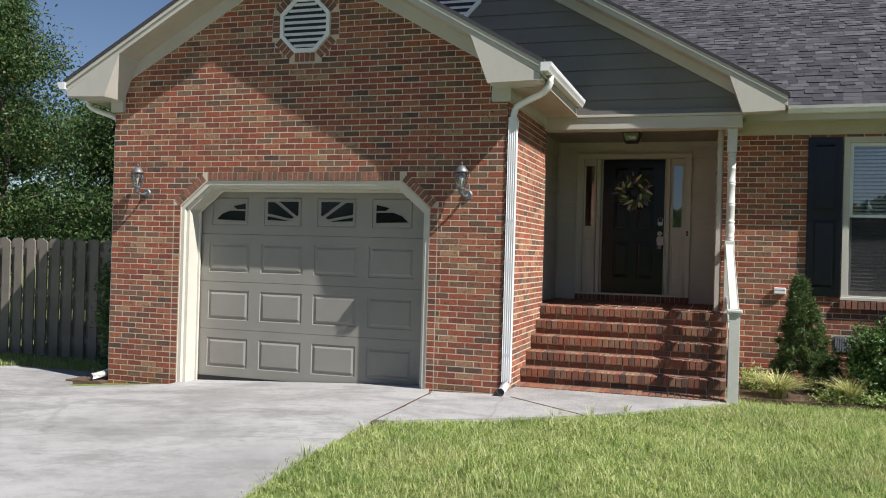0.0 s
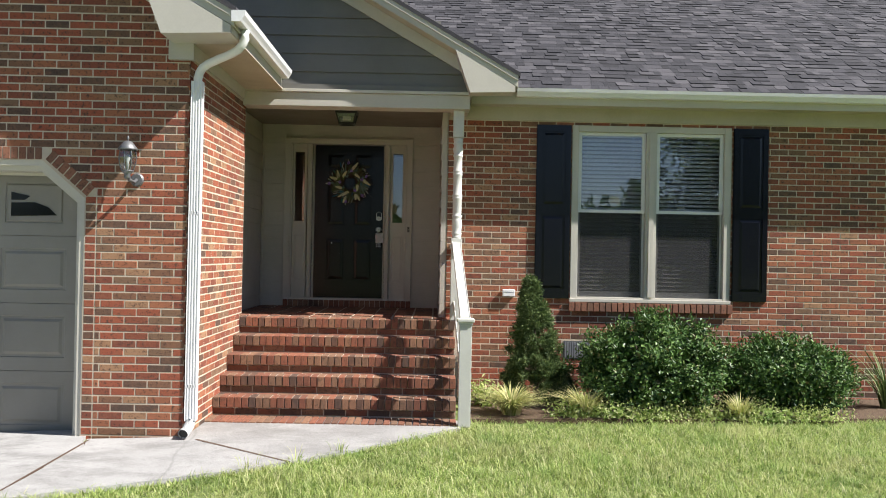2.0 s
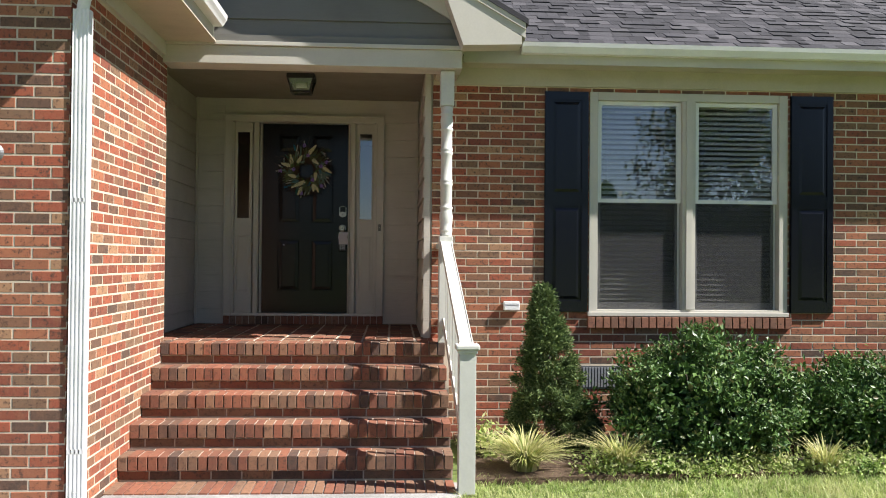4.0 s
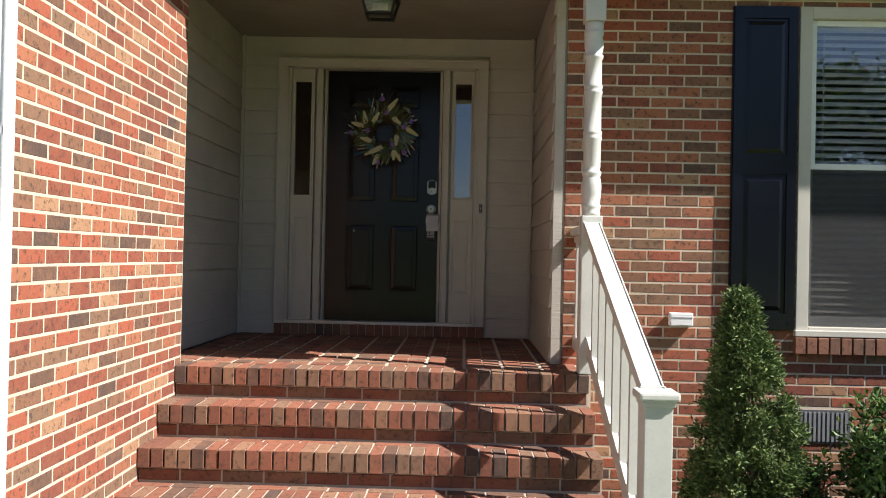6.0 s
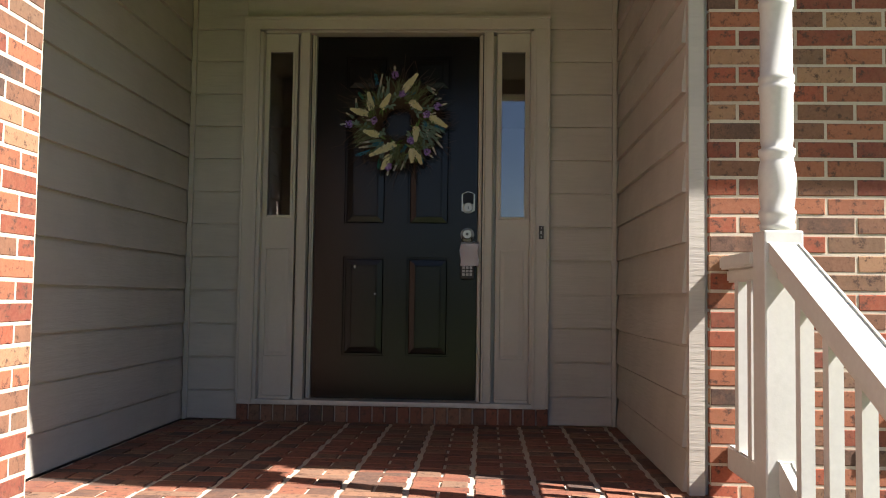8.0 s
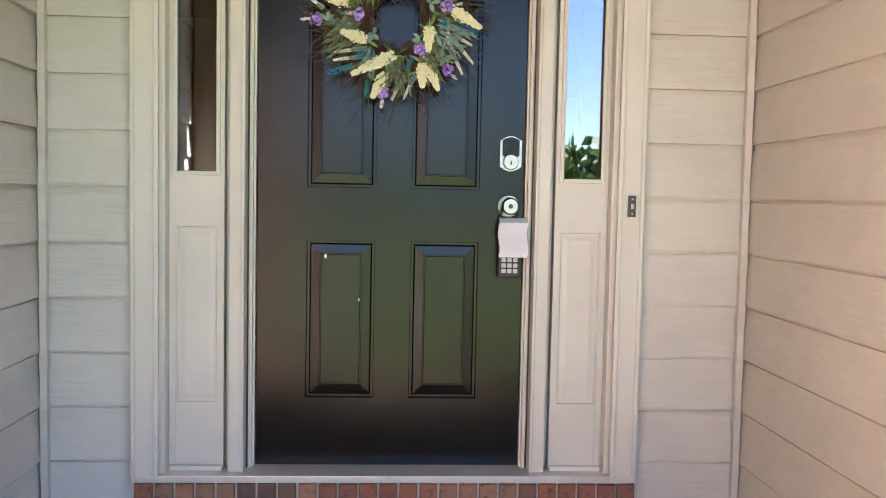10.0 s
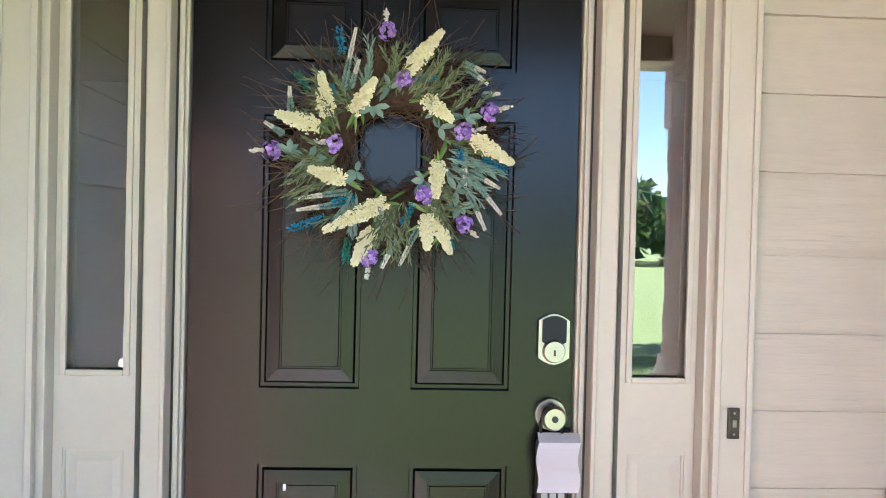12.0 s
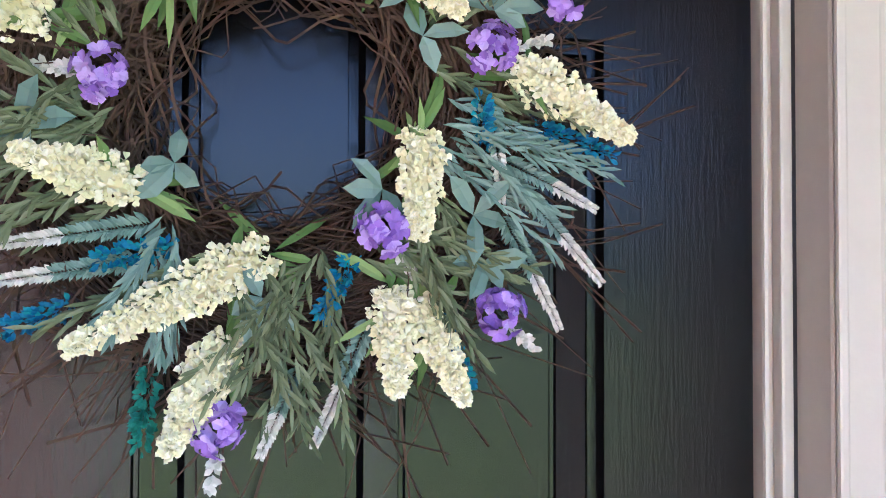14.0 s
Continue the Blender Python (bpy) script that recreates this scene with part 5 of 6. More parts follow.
CREAM_AT = [(0.039, 1.695, 0.117, 1.790), (-0.080, 1.600, -0.030, 1.678), (-0.133, 1.590, -0.151, 1.687), (-0.150, 1.568, -0.246, 1.595), (-0.088, 1.452, -0.172, 1.474), (0.005, 1.408, -0.136, 1.338),
            (-0.026, 1.347, -0.069, 1.263), (0.094, 1.383, 0.095, 1.301), (0.114, 1.374, 0.147, 1.294), (0.116, 1.504, 0.112, 1.419), (0.188, 1.558, 0.283, 1.499), (0.080, 1.646, 0.145, 1.591)]
for k, (a, b, c, d) in enumerate(CREAM_AT):
    vs, fs = flower_spike(at_plane(a, b, -0.078), at_plane(c, d, -0.095), 0.034 if k != 8 else 0.026)
    fl = mesh_list("flower_spike", vs, fs, CREAM, wreath, "cream yellow flower spike")
    base, tip = at_plane(a, b, -0.07), at_plane(c, d, -0.09)
    vs, fs = [], []
    for j in range(9):
        w = (base - tip).normalized() + Vector((rng.uniform(-.9, .9), rng.uniform(-.4, .2), rng.uniform(-.9, .9)))
        leaf_faces(vs, fs, base + (tip - base) * rng.uniform(0, .3), -w if j % 2 else w, Vector((0.2, -1, 0.1)), rng.uniform(0.035, 0.062), rng.uniform(0.006, 0.010), 0.1)
    mesh_list("leaf_tuft", vs, fs, FERN, fl, "narrow green leaves")
PURPLE_AT = [(-0.006, 1.788), (0.037, 1.681), (0.233, 1.613), (0.172, 1.567), (-0.115, 1.534), (-0.257, 1.514), (0.085, 1.425), (0.177, 1.361), (-0.032, 1.279)]
for x, z in PURPLE_AT:
    vs, fs = [], []
    c = at_plane(x, z, -0.085)
    for k in range(26):
        d = Vector((rng.uniform(-1, 1), rng.uniform(-1, 0.1), rng.uniform(-1, 1))).normalized()
        h = c + d * rng.uniform(0.008, 0.021)
        u = d.cross(Vector((0.3, 0.2, 1))).normalized()
        w = d.cross(u)
        for j in range(4):
            a = 2 * math.pi * j / 4 + rng.uniform(-.2, .2)
            leaf_faces(vs, fs, h, u * math.cos(a) + w * math.sin(a) + d * 0.25, d, 0.0095, 0.0085, 0.1)
    pf = mesh_list("purple_blossom", vs, fs, PURPLE, wreath, "purple silk blossom")
    vs, fs = [], []
    way = (c - WC)
    way.y = 0
    for k in range(26):
        f = rng.random()
        p = c + way.normalized() * (0.012 + 0.034 * f) + Vector((0, 0.006, 0))
        leaf_faces(vs, fs, p, Vector((rng.uniform(-1, 1), -0.6, rng.uniform(-1, 1))) + way.normalized(), Vector((0, -1, 0)), 0.010, 0.005, 0.2)
    mesh_list("lilac_sprig", vs, fs, SPRIG, pf, "pale lilac grey buds")
BLUE_AT = [(-0.105, 1.733, -0.112, 1.787), (0.053, 1.678, 0.107, 1.690), (-0.173, 1.648, -0.202, 1.685), (-0.120, 1.626, -0.128, 1.662), (-0.066, 1.411, -0.119, 1.400), (-0.136, 1.369, -0.211, 1.338),
           (-0.083, 1.320, -0.087, 1.267), (0.063, 1.401, 0.039, 1.360), (0.166, 1.491, 0.162, 1.527), (0.211, 1.509, 0.268, 1.485), (0.131, 1.365, 0.149, 1.307)]
for k, (a, b, c, d) in enumerate(BLUE_AT):
    base, tip = at_plane(a, b, -0.075), at_plane(c, d, -0.09)
    vs, fs = [], []
    ax = (tip - base).normalized()
    for j in range(int(110 * (tip - base).length / 0.06)):
        f = rng.random()
        o = Vector((rng.uniform(-1, 1), rng.uniform(-1, 0.2), rng.uniform(-1, 1))).normalized()
        leaf_faces(vs, fs, base + (tip - base) * f + o * 0.004, o + ax * 0.7, o.cross(ax) + Vector((0, -.5, 0)), rng.uniform(0.006, 0.010), 0.004, 0.2)
    mesh_list("bud_sprig", vs, fs, TEAL if k in (2, 6) else BLUE, wreath, "teal sprig of buds" if k in (2, 6) else "blue sprig of buds")
LEAF_AT = [(-0.032, 1.619), (0.004, 1.660), (0.117, 1.576), (0.175, 1.600), (0.112, 1.612), (-0.217, 1.510), (-0.169, 1.496), (-0.067, 1.471), (0.158, 1.437), (0.167, 1.401), (0.086, 1.456), (-0.004, 1.373)]
for x, z in LEAF_AT:
    vs, fs = [], []
    c = at_plane(x, z, -0.080)
    a0 = rng.uniform(0, 6.3)
    for j in range(4):
        a = a0 + j * 1.1 + rng.uniform(-.5, .5)
        leaf_faces(vs, fs, c, Vector((math.cos(a), rng.uniform(-.5, .1), math.sin(a))), Vector((rng.uniform(-.4, .4), -1, rng.uniform(-.4, .4))), rng.uniform(0.024, 0.042), rng.uniform(0.012, 0.018), 0.12)
    mesh_list("leaf_sprig", vs, fs, EUCALYPT, wreath, "pale grey-green leaves")
SPRIG_AT = [(-0.103, 1.649, -0.075, 1.792), (-0.085, 1.658, -0.066, 1.721), (-0.217, 1.603, -0.219, 1.656), (-0.230, 1.550, -0.273, 1.576), (0.165, 1.725, 0.218, 1.703), (0.174, 1.716, 0.224, 1.676), (-0.084, 1.427, -0.194, 1.408),
            (-0.093, 1.400, -0.198, 1.382), (0.175, 1.527, 0.178, 1.446), (0.194, 1.464, 0.262, 1.383), (0.185, 1.437, 0.226, 1.347), (0.077, 1.356, 0.034, 1.262), (0.023, 1.320, -0.005, 1.256), (0.184, 1.482, 0.257, 1.442), (0.211, 1.654, 0.252, 1.656)]
for a, b, c, d in SPRIG_AT:
    base, tip = at_plane(a, b, -0.07), at_plane(c, d, -0.088)
    ax = (tip - base).normalized()
    side = ax.cross(Vector((0, 1, 0))).normalized()
    n = int(42 * (tip - base).length / 0.1)
    low, high = ([], []), ([], [])
    for j in range(n):
        f = j / n
        vs, fs = low if f < 0.5 else high
        p = base + (tip - base) * f + Vector((0, -0.004 * math.sin(3 * f), 0))
        for s in (-1, 1):
            leaf_faces(vs, fs, p, ax * 0.85 + side * s * rng.uniform(0.7, 1.2) + Vector((0, rng.uniform(-.6, .1), 0)), Vector((0, -1, 0.1)), 0.0125 * (1.1 - 0.7 * f), 0.0032, 0.25)
        leaf_faces(vs, fs, p, ax * 0.9 + Vector((0, -0.8, 0)) + side * rng.uniform(-.4, .4), side, 0.009 * (1.1 - 0.7 * f), 0.0034, 0.25)
    stem = mesh_list("feather_sprig", *low, EUCALYPT, wreath, "grey-green feathery sprig with a whitish tip")
    mesh_list("sprig_tip", *high, SPRIG, stem, "whitish sprig tip")
# fine green sprays fanning outwards
spray = {OLIVE.name: ([], []), EUCALYPT.name: ([], [])}
for k in range(25):
    a = 2 * math.pi * k / 25 + rng.uniform(-.1, .1)
    turn = rng.choice((-1, -1, 1)) * rng.uniform(0.3, 0.95)
    base = Vector((WC.x + 0.13 * math.cos(a), -0.078, WC.z + 0.13 * math.sin(a)))
    vs, fs = spray[EUCALYPT.name if k % 8 == 0 else OLIVE.name]
    for j in range(5):
        aa = a + turn + rng.gauss(0, 0.16)
        L = rng.uniform(0.07, 0.135)
        d = Vector((math.cos(aa), rng.uniform(-.22, .0), math.sin(aa))).normalized()
        side = d.cross(Vector((0, 1, 0))).normalized()
        b = base + Vector((rng.uniform(-.015, .015), rng.uniform(-.008, .012), rng.uniform(-.015, .015)))
        for q in range(24):
            p = b + d * L * q / 24
            leaf_faces(vs, fs, p, d + side * rng.uniform(-.5, .5) + Vector((0, rng.uniform(-.4, .1), 0)), Vector((0.1, -1, 0.1)), rng.uniform(0.014, 0.026), 0.0034, 0.08)
for mt in (OLIVE, EUCALYPT):
    mesh_list("needle_spray", *spray[mt.name], mt, wreath, "fine olive green needle foliage", "stuff")

# ---- bricks, shingles, plants ----
PIECES = {}


def brick_mesh(w, h, d, variant, mat):
    """A brick facing -y, centred on its face's middle; w, h across, d deep; edges worn."""
    key = (round(w, 2), round(h, 3), round(d, 3), variant, mat.name)
    if key not in PIECES:
        me = bpy.data.meshes.new("brick")
        v, f = brick_geometry(w, h, d, variant)
        me.from_pydata(v, [], f)
        me.materials.append(mat)
        PIECES[key] = me
    return PIECES[key]


def brick_geometry(w, h, d, variant):
    r = random.Random(variant * 31 + 5)
    e = 0.0025
    v = []
    for sx, sz in ((-1, -1), (1, -1), (1, 1), (-1, 1)):
        v.append((sx * (w / 2 - e) + r.uniform(-.0015, .0015), r.uniform(-.0010, .0003), sz * (h / 2 - e) + r.uniform(-.0012, .0012)))
    for sx, sz in ((-1, -1), (1, -1), (1, 1), (-1, 1)):
        v.append((sx * w / 2, e * 0.9, sz * h / 2))
    for sx, sz in ((-1, -1), (1, -1), (1, 1), (-1, 1)):
        v.append((sx * w / 2, d, sz * h / 2))
    f = [[0, 1, 2, 3]]
    for k in range(4):
        j = (k + 1) % 4
        f.append([4 + k, 4 + j, j, k])
        f.append([8 + k, 8 + j, 4 + j, 4 + k])
    return v, f


class Pieces:
    """Collects pieces of one wall: the first 300 that a test picks are objects, the rest one mesh."""

    def __init__(self, parent, mat, name="brick", near=None, limit=300):
        self.parent, self.mat, self.name, self.near, self.limit = parent, mat, name, near, limit
        self.single, self.v, self.f = [], [], []
        self.rng = random.Random(len(parent.name) * 7 + 3)

    def add(self, m, w, h, d):
        var = self.rng.randrange(5)
        p = m.translation
        if self.limit > 0 and (self.near is None or self.near(p)):
            self.limit -= 1
            ob = new(self.name, brick_mesh(w, h, d, var, self.mat))
            ob.parent = self.parent
            ob.matrix_basis = Matrix.Translation(-ORIGIN[self.parent.name]) @ m
        else:
            gv_, gf_ = brick_geometry(w, h, d, var)
            n = len(self.v)
            self.v += [tuple(m @ Vector(q)) for q in gv_]
            self.f += [[i + n for i in q] for q in gf_]

    def close(self, label):
        if self.v:
            raw("brickwork", self.v, self.f, self.mat, self.parent, label, "stuff")


BL, BH, JT = 0.193, 0.0562, 0.0105
PL_, PH_ = BL + JT, BH + JT


def lay(pieces, spans_at, z0, z1, turn, fixed, corner=0.0):
    """Running bond from z0 to z1. spans_at(z) gives the stretches to fill; turn 0 faces -y, 90 faces +x."""
    r = random.Random(11)
    k = 0
    z = z0
    while z + BH < z1 + 0.03:
        zc = z + BH / 2
        off = corner + (k % 2) * PL_ / 2
        for a, b in spans_at(zc):
            u = a - ((a - off) % PL_)
            while u < b:
                lo, hi = max(u + JT / 2, a + 0.0), min(u + PL_ - JT / 2, b - 0.0)
                if hi - lo > 0.025:
                    c = (lo + hi) / 2
                    wob = r.uniform(-0.0010, 0.0004)
                    if turn:
                        m = pose(fixed + wob, c, zc + r.uniform(-.001, .001), 0, r.uniform(-.25, .25), 90)
                    else:
                        m = pose(c, fixed + wob, zc + r.uniform(-.001, .001), 0, r.uniform(-.25, .25), 0)
                    pieces.add(m, hi - lo, BH, 0.02)
                u += PL_
        z += PH_
        k += 1


def cut(spans, a, b):
    out = []
    for lo, hi in spans:
        if b <= lo or a >= hi:
            out.append((lo, hi))
        else:
            if a - lo > 0.02:
                out.append((lo, a))
            if hi - b > 0.02:
                out.append((b, hi))
    return out


SURR = 0.105


def garage_spans(z):
    half = min(2.535, (4.04 - z) / PITCH + 0.06)
    s = [(max(GAR_L, -3.465 - half), min(GAR_R, -3.465 + half))]
    if z < 1.03:
        s = cut(s, -5.0 - SURR, -1.79 + SURR)
    elif z < 1.33 + SURR + BH / 2:
        s = cut(s, max(-5.0 - SURR, -5.163 + (z - 1.02) * 1.194), min(-1.79 + SURR, -1.627 - (z - 1.02) * 1.16))
    dz = abs(z - 3.15)
    R = 0.47 * 0.92
    if dz < R:
        w = min(R, R * 1.41 - dz)
        s = cut(s, -3.38 - w, -3.38 + w)
    return s


pc = Pieces(wall_garage, BRICK, near=lambda p: p.x > -1.8 and p.z < 2.3)
lay(pc, garage_spans, -1.2922, 4.0, 0, GAR_Y, GAR_R)
# headers beside the opening, rowlocks over it and round the vent
z = -1.2922
while z < 1.0:
    for x in (-5.0 - SURR / 2, -1.79 + SURR / 2):
        pc.add(pose(x, GAR_Y, z + BH / 2), SURR - 2 * JT, BH, 0.02)
    z += PH_


def rowlock_run(p, a, b, y, height, depth=0.02, out=0.0):
    """Bricks on edge side by side from a to b (x, z), standing square to the line, on its left side."""
    a, b = Vector((a[0], 0, a[1])), Vector((b[0], 0, b[1]))
    L = (b - a).length
    n = max(1, round(L / PH_))
    d = (b - a) / n
    ang = math.degrees(math.atan2(d.z, d.x))
    nrm = Vector((-d.z, 0, d.x)).normalized()
    for k in range(n):
        c = a + d * (k + 0.5) + nrm * height / 2
        p.add(pose(c.x, y - out, c.z, 0, -ang, 0), d.length - JT, height - JT * 0.6, depth)


pc.close("red brown brick courses")
pc = Pieces(wall_garage, SILL_BRICK, "rowlock_brick")
rowlock_run(pc, (-4.63, 1.335), (-2.15, 1.335), GAR_Y - 0.003, SURR)
rowlock_run(pc, (-5.02, 1.03), (-4.65, 1.34), GAR_Y - 0.004, SURR)
rowlock_run(pc, (-2.13, 1.34), (-1.77, 1.03), GAR_Y - 0.004, SURR)
o8 = octagon(-3.38, 3.15, 0.35)
for k in range(8):
    rowlock_run(pc, o8[(k + 1) % 8], o8[k], GAR_Y - 0.003, SURR)
pc.close("rowlock bricks")

pc = Pieces(wall_side, BRICK, near=lambda p: p.y > -3.3)
lay(pc, lambda z: [(GAR_Y + 0.0, -2.095)], -1.26, 2.22, 90, GAR_R, GAR_Y + PL_ / 2)
pc.close("red brick courses in the sun")


def front_spans(z):
    s = [(1.285, 9.8)]
    if WZ0 - 0.11 < z < WZ1:
        s = cut(s, WX0, WX1 + 0.01)
    if -0.56 < z < -0.34:
        s = cut(s, 2.62, 3.04)
    return s


pc = Pieces(wall_win, BRICK, near=lambda p: p.x < 2.7)
lay(pc, front_spans, -1.26, 2.15, 0, WIN_Y, 1.285)
pc.close("red and brown brick courses")
# brick return at the porch corner
z, k = -1.26, 0
pr_ = Pieces(wall_win, BRICK, near=lambda p: False)
while z < 2.1:
    pr_.add(pose(1.285, WIN_Y + 0.055, z + BH / 2, 0, 0, -90), 0.09, BH, 0.02)
    z += PH_
pr_.close("brick ends at the porch corner")
ps = Pieces(wall_win, SILL_BRICK, "sill_brick")
n = 27
for k in range(n):
    w = (4.535 - 2.675) / n
    ps.add(pose(2.675 + w * (k + 0.5), WIN_Y - 0.045, 0.043, 0, 0, 0), w - JT, 0.098, 0.09)
ps.close("sill bricks")

# steps: rowlock noses, riser stretchers, treads
pc = Pieces(steps, STEP_BRICK, limit=420)
r = random.Random(5)
for i in range(5):
    n = 34
    w = (SX1 - SX0) / n
    for k in range(n):
        x = SX0 + w * (k + 0.5)
        pc.add(pose(x, NOSE[i] + r.uniform(-.003, .004), TREAD[i] - 0.05 + r.uniform(-.002, .002), r.uniform(-.6, .6), 0, r.uniform(-.5, .5)), w - 0.009, 0.098, 0.195)
    n = 11
    w = (SX1 - SX0) / n
    sh = (i % 2) * w / 2
    for k in range(-1, n):
        a, b = max(SX0, SX0 + sh + w * k), min(SX1 - 0.008, SX0 + sh + w * (k + 1))
        if b - a > 0.04:
            pc.add(pose((a + b) / 2, NOSE[i] + 0.024 + r.uniform(-.002, .002), TREAD[i] - 0.137), b - a - JT, BH, 0.02)
    if i:
        n = 12
        w = (SX1 - SX0) / n
        for k in range(n):
            pc.add(pose(SX0 + w * (k + .5), NOSE[i] + 0.235, TREAD[i] - 0.001, -90, 0, 0), w - JT, 0.062, 0.02)
n = 34
w = (SX1 - SX0) / n
for k in range(n):
    pc.add(pose(SX0 + w * (k + 0.5), NOSE[4] - 0.16, GROUND_Z + 0.016, -90, 0, 0), w - JT, 0.30, 0.02)
pc.close("step bricks")
# flat bricks of the porch floor, in columns
pc = Pieces(porch_floor, STEP_BRICK, limit=300)
x = -1.1225
col = 0
while x < 1.36:
    y = NOSE[0] + 0.205
    row = col % 2
    while y < -0.12:
        dpt = 0.0665 if row % 2 else 0.10
        if y + dpt > -0.1:
            dpt = -0.1 - y
        if dpt > 0.02:
            x1 = min(x + 0.2265, 1.40)
            if y < WIN_Y or x < PX1:
                if row % 2:
                    pc.add(pose((x + x1) / 2, y + dpt / 2, FLOOR + r.uniform(-.0015, .0015), -90, 0, 0), x1 - x - 0.017, dpt - 0.008, 0.02)
                else:
                    h = (x1 - x - 0.017) / 2
                    for q in (0, 1):
                        pc.add(pose(x + 0.007 + h * (q + .5), y + dpt / 2, FLOOR + r.uniform(-.0015, .0015), -90, 0, 0), h - 0.011, dpt - 0.008, 0.02)
        y += 0.0665 if row % 2 else 0.10
        row += 1
    x += 0.2265
    col += 1
pc.close("porch floor bricks")
ps = Pieces(porch_floor, STEP_BRICK, "sill_brick")
n = 25
w = 1.68 / n
for k in range(n):
    ps.add(pose(-0.835 + w * (k + .5), -0.125 + r.uniform(-.002, .002), -0.066), w - 0.009, 0.09, 0.1)
ps.close("door sill bricks")

# shingles of the main roof in courses; the lowest, nearest ones singly
slope = math.atan2(0.55, 1)
rr = random.Random(3)
sh_v, sh_f = [], []
count = 0
EXP = 0.142
rows_n = int((RIDGE_Y - MAIN_EAVE_Y) / math.cos(slope) / EXP)
SH = {}


def shingle_geo(w, t):
    return [(0, 0, 0), (w, 0, 0), (w, EXP * 1.05, -0.0005), (0, EXP * 1.05, -0.0005), (0, 0, t), (w, 0, t), (w, EXP * 1.05, t * 0.25), (0, EXP * 1.05, t * 0.25)], [[4, 5, 6, 7], [0, 1, 5, 4], [1, 2, 6, 5], [3, 0, 4, 7]]


for i in range(rows_n):
    s = i * EXP
    yy = MAIN_EAVE_Y - 0.02 + s * math.cos(slope)
    zz = MAIN_EAVE_Z + (yy - MAIN_EAVE_Y) * 0.55 + 0.002
    x = -0.9 + rr.uniform(-0.3, 0)
    while x < 10.05:
        w = rr.choice((0.08, 0.11, 0.14, 0.17, 0.22))
        t = rr.choice((0.003, 0.006, 0.013))
        m = Matrix.Translation((x, yy, zz)) @ Euler((slope, 0, 0)).to_matrix().to_4x4()
        v, f = shingle_geo(w - 0.004, t)
        if count < 300 and i < 9 and 2.0 < x < 7.5:
            key = (w, t)
            if key not in SH:
                me = bpy.data.meshes.new("shingle")
                me.from_pydata(v, [], f)
                me.materials.append(SHINGLE)
                SH[key] = me
            ob = new("shingle", SH[key])
            ob.parent = main_roof
            ob.matrix_basis = Matrix.Translation(-ORIGIN[main_roof.name]) @ m
            count += 1
        else:
            n = len(sh_v)
            sh_v += [tuple(m @ Vector(q)) for q in v]
            sh_f += [[k + n for k in q] for q in f]
        x += w
raw("shingles", sh_v, sh_f, SHINGLE, main_roof, "grey asphalt shingles in courses", "stuff")

# ---- fence ----
fence = thing("fence", (-9, -2.6, -1.2), "weathered grey shadowbox board fence beside the garage", "fence")
fz = ground_z(-8) - 0.02
for zz in (0.25, 0.95, 1.55):
    part("rail", B(-14.5, -6.02, -2.62, -2.58, fz + zz, fz + zz + 0.09), WOOD, fence)
k = 0
x = -14.5
while x < -6.15:
    yb = (-2.645, -2.622) if k % 2 == 0 else (-2.578, -2.555)
    h = 1.80 + 0.02 * math.sin(k * 2.1)
    part("board", P([(x, fz), (x + 0.145, fz), (x + 0.145, fz + h - 0.035), (x + 0.11, fz + h), (x + 0.035, fz + h), (x, fz + h - 0.035)], 'y', *yb), WOOD, fence)
    x += 0.118
    k += 1
for x in (-14.4, -12, -9.6, -7.2):
    part("post", B(x, x + 0.09, -2.5, -2.41, fz, fz + 1.75), WOOD, fence)


# ---- plants ----
def unit(r):
    while True:
        v = Vector((r.uniform(-1, 1), r.uniform(-1, 1), r.uniform(-1, 1)))
        if 0.05 < v.length < 1:
            return v.normalized()


def leaves_np(centres, ways, normals, lengths, widths):
    """Four-cornered folded leaves in one go."""
    c, w, n = (np.asarray(a, float) for a in (centres, ways, normals))
    w /= np.linalg.norm(w, axis=1, keepdims=True) + 1e-9
    s = np.cross(w, n)
    s /= np.linalg.norm(s, axis=1, keepdims=True) + 1e-9
    nn = np.cross(s, w)
    L, W = np.asarray(lengths)[:, None], np.asarray(widths)[:, None]
    a, b = c, c + w * L
    m = c + w * L * 0.5 + nn * L * 0.08
    v = np.stack([a, m + s * W / 2, b, m - s * W / 2], axis=1).reshape(-1, 3)
    i = np.arange(len(c))[:, None] * 4
    f = np.concatenate([i + np.array([[0, 1, 2]]), i + np.array([[0, 2, 3]])], axis=1).reshape(-1, 3)
    return v, f


def clumpy(rs, n, shape, jitter, clumps):
    """n points near clump centres that lie in a shell; shape maps a unit vector and radius to a place."""
    u = rs.normal(size=(clumps, 3))
    u /= np.linalg.norm(u, axis=1, keepdims=True)
    rad = rs.uniform(0.72, 1.03, clumps)
    cen = np.array([shape(a, b) for a, b in zip(u, rad)])
    pick = rs.integers(0, clumps, n)
    return cen[pick] + rs.normal(size=(n, 3)) * jitter, u[pick]


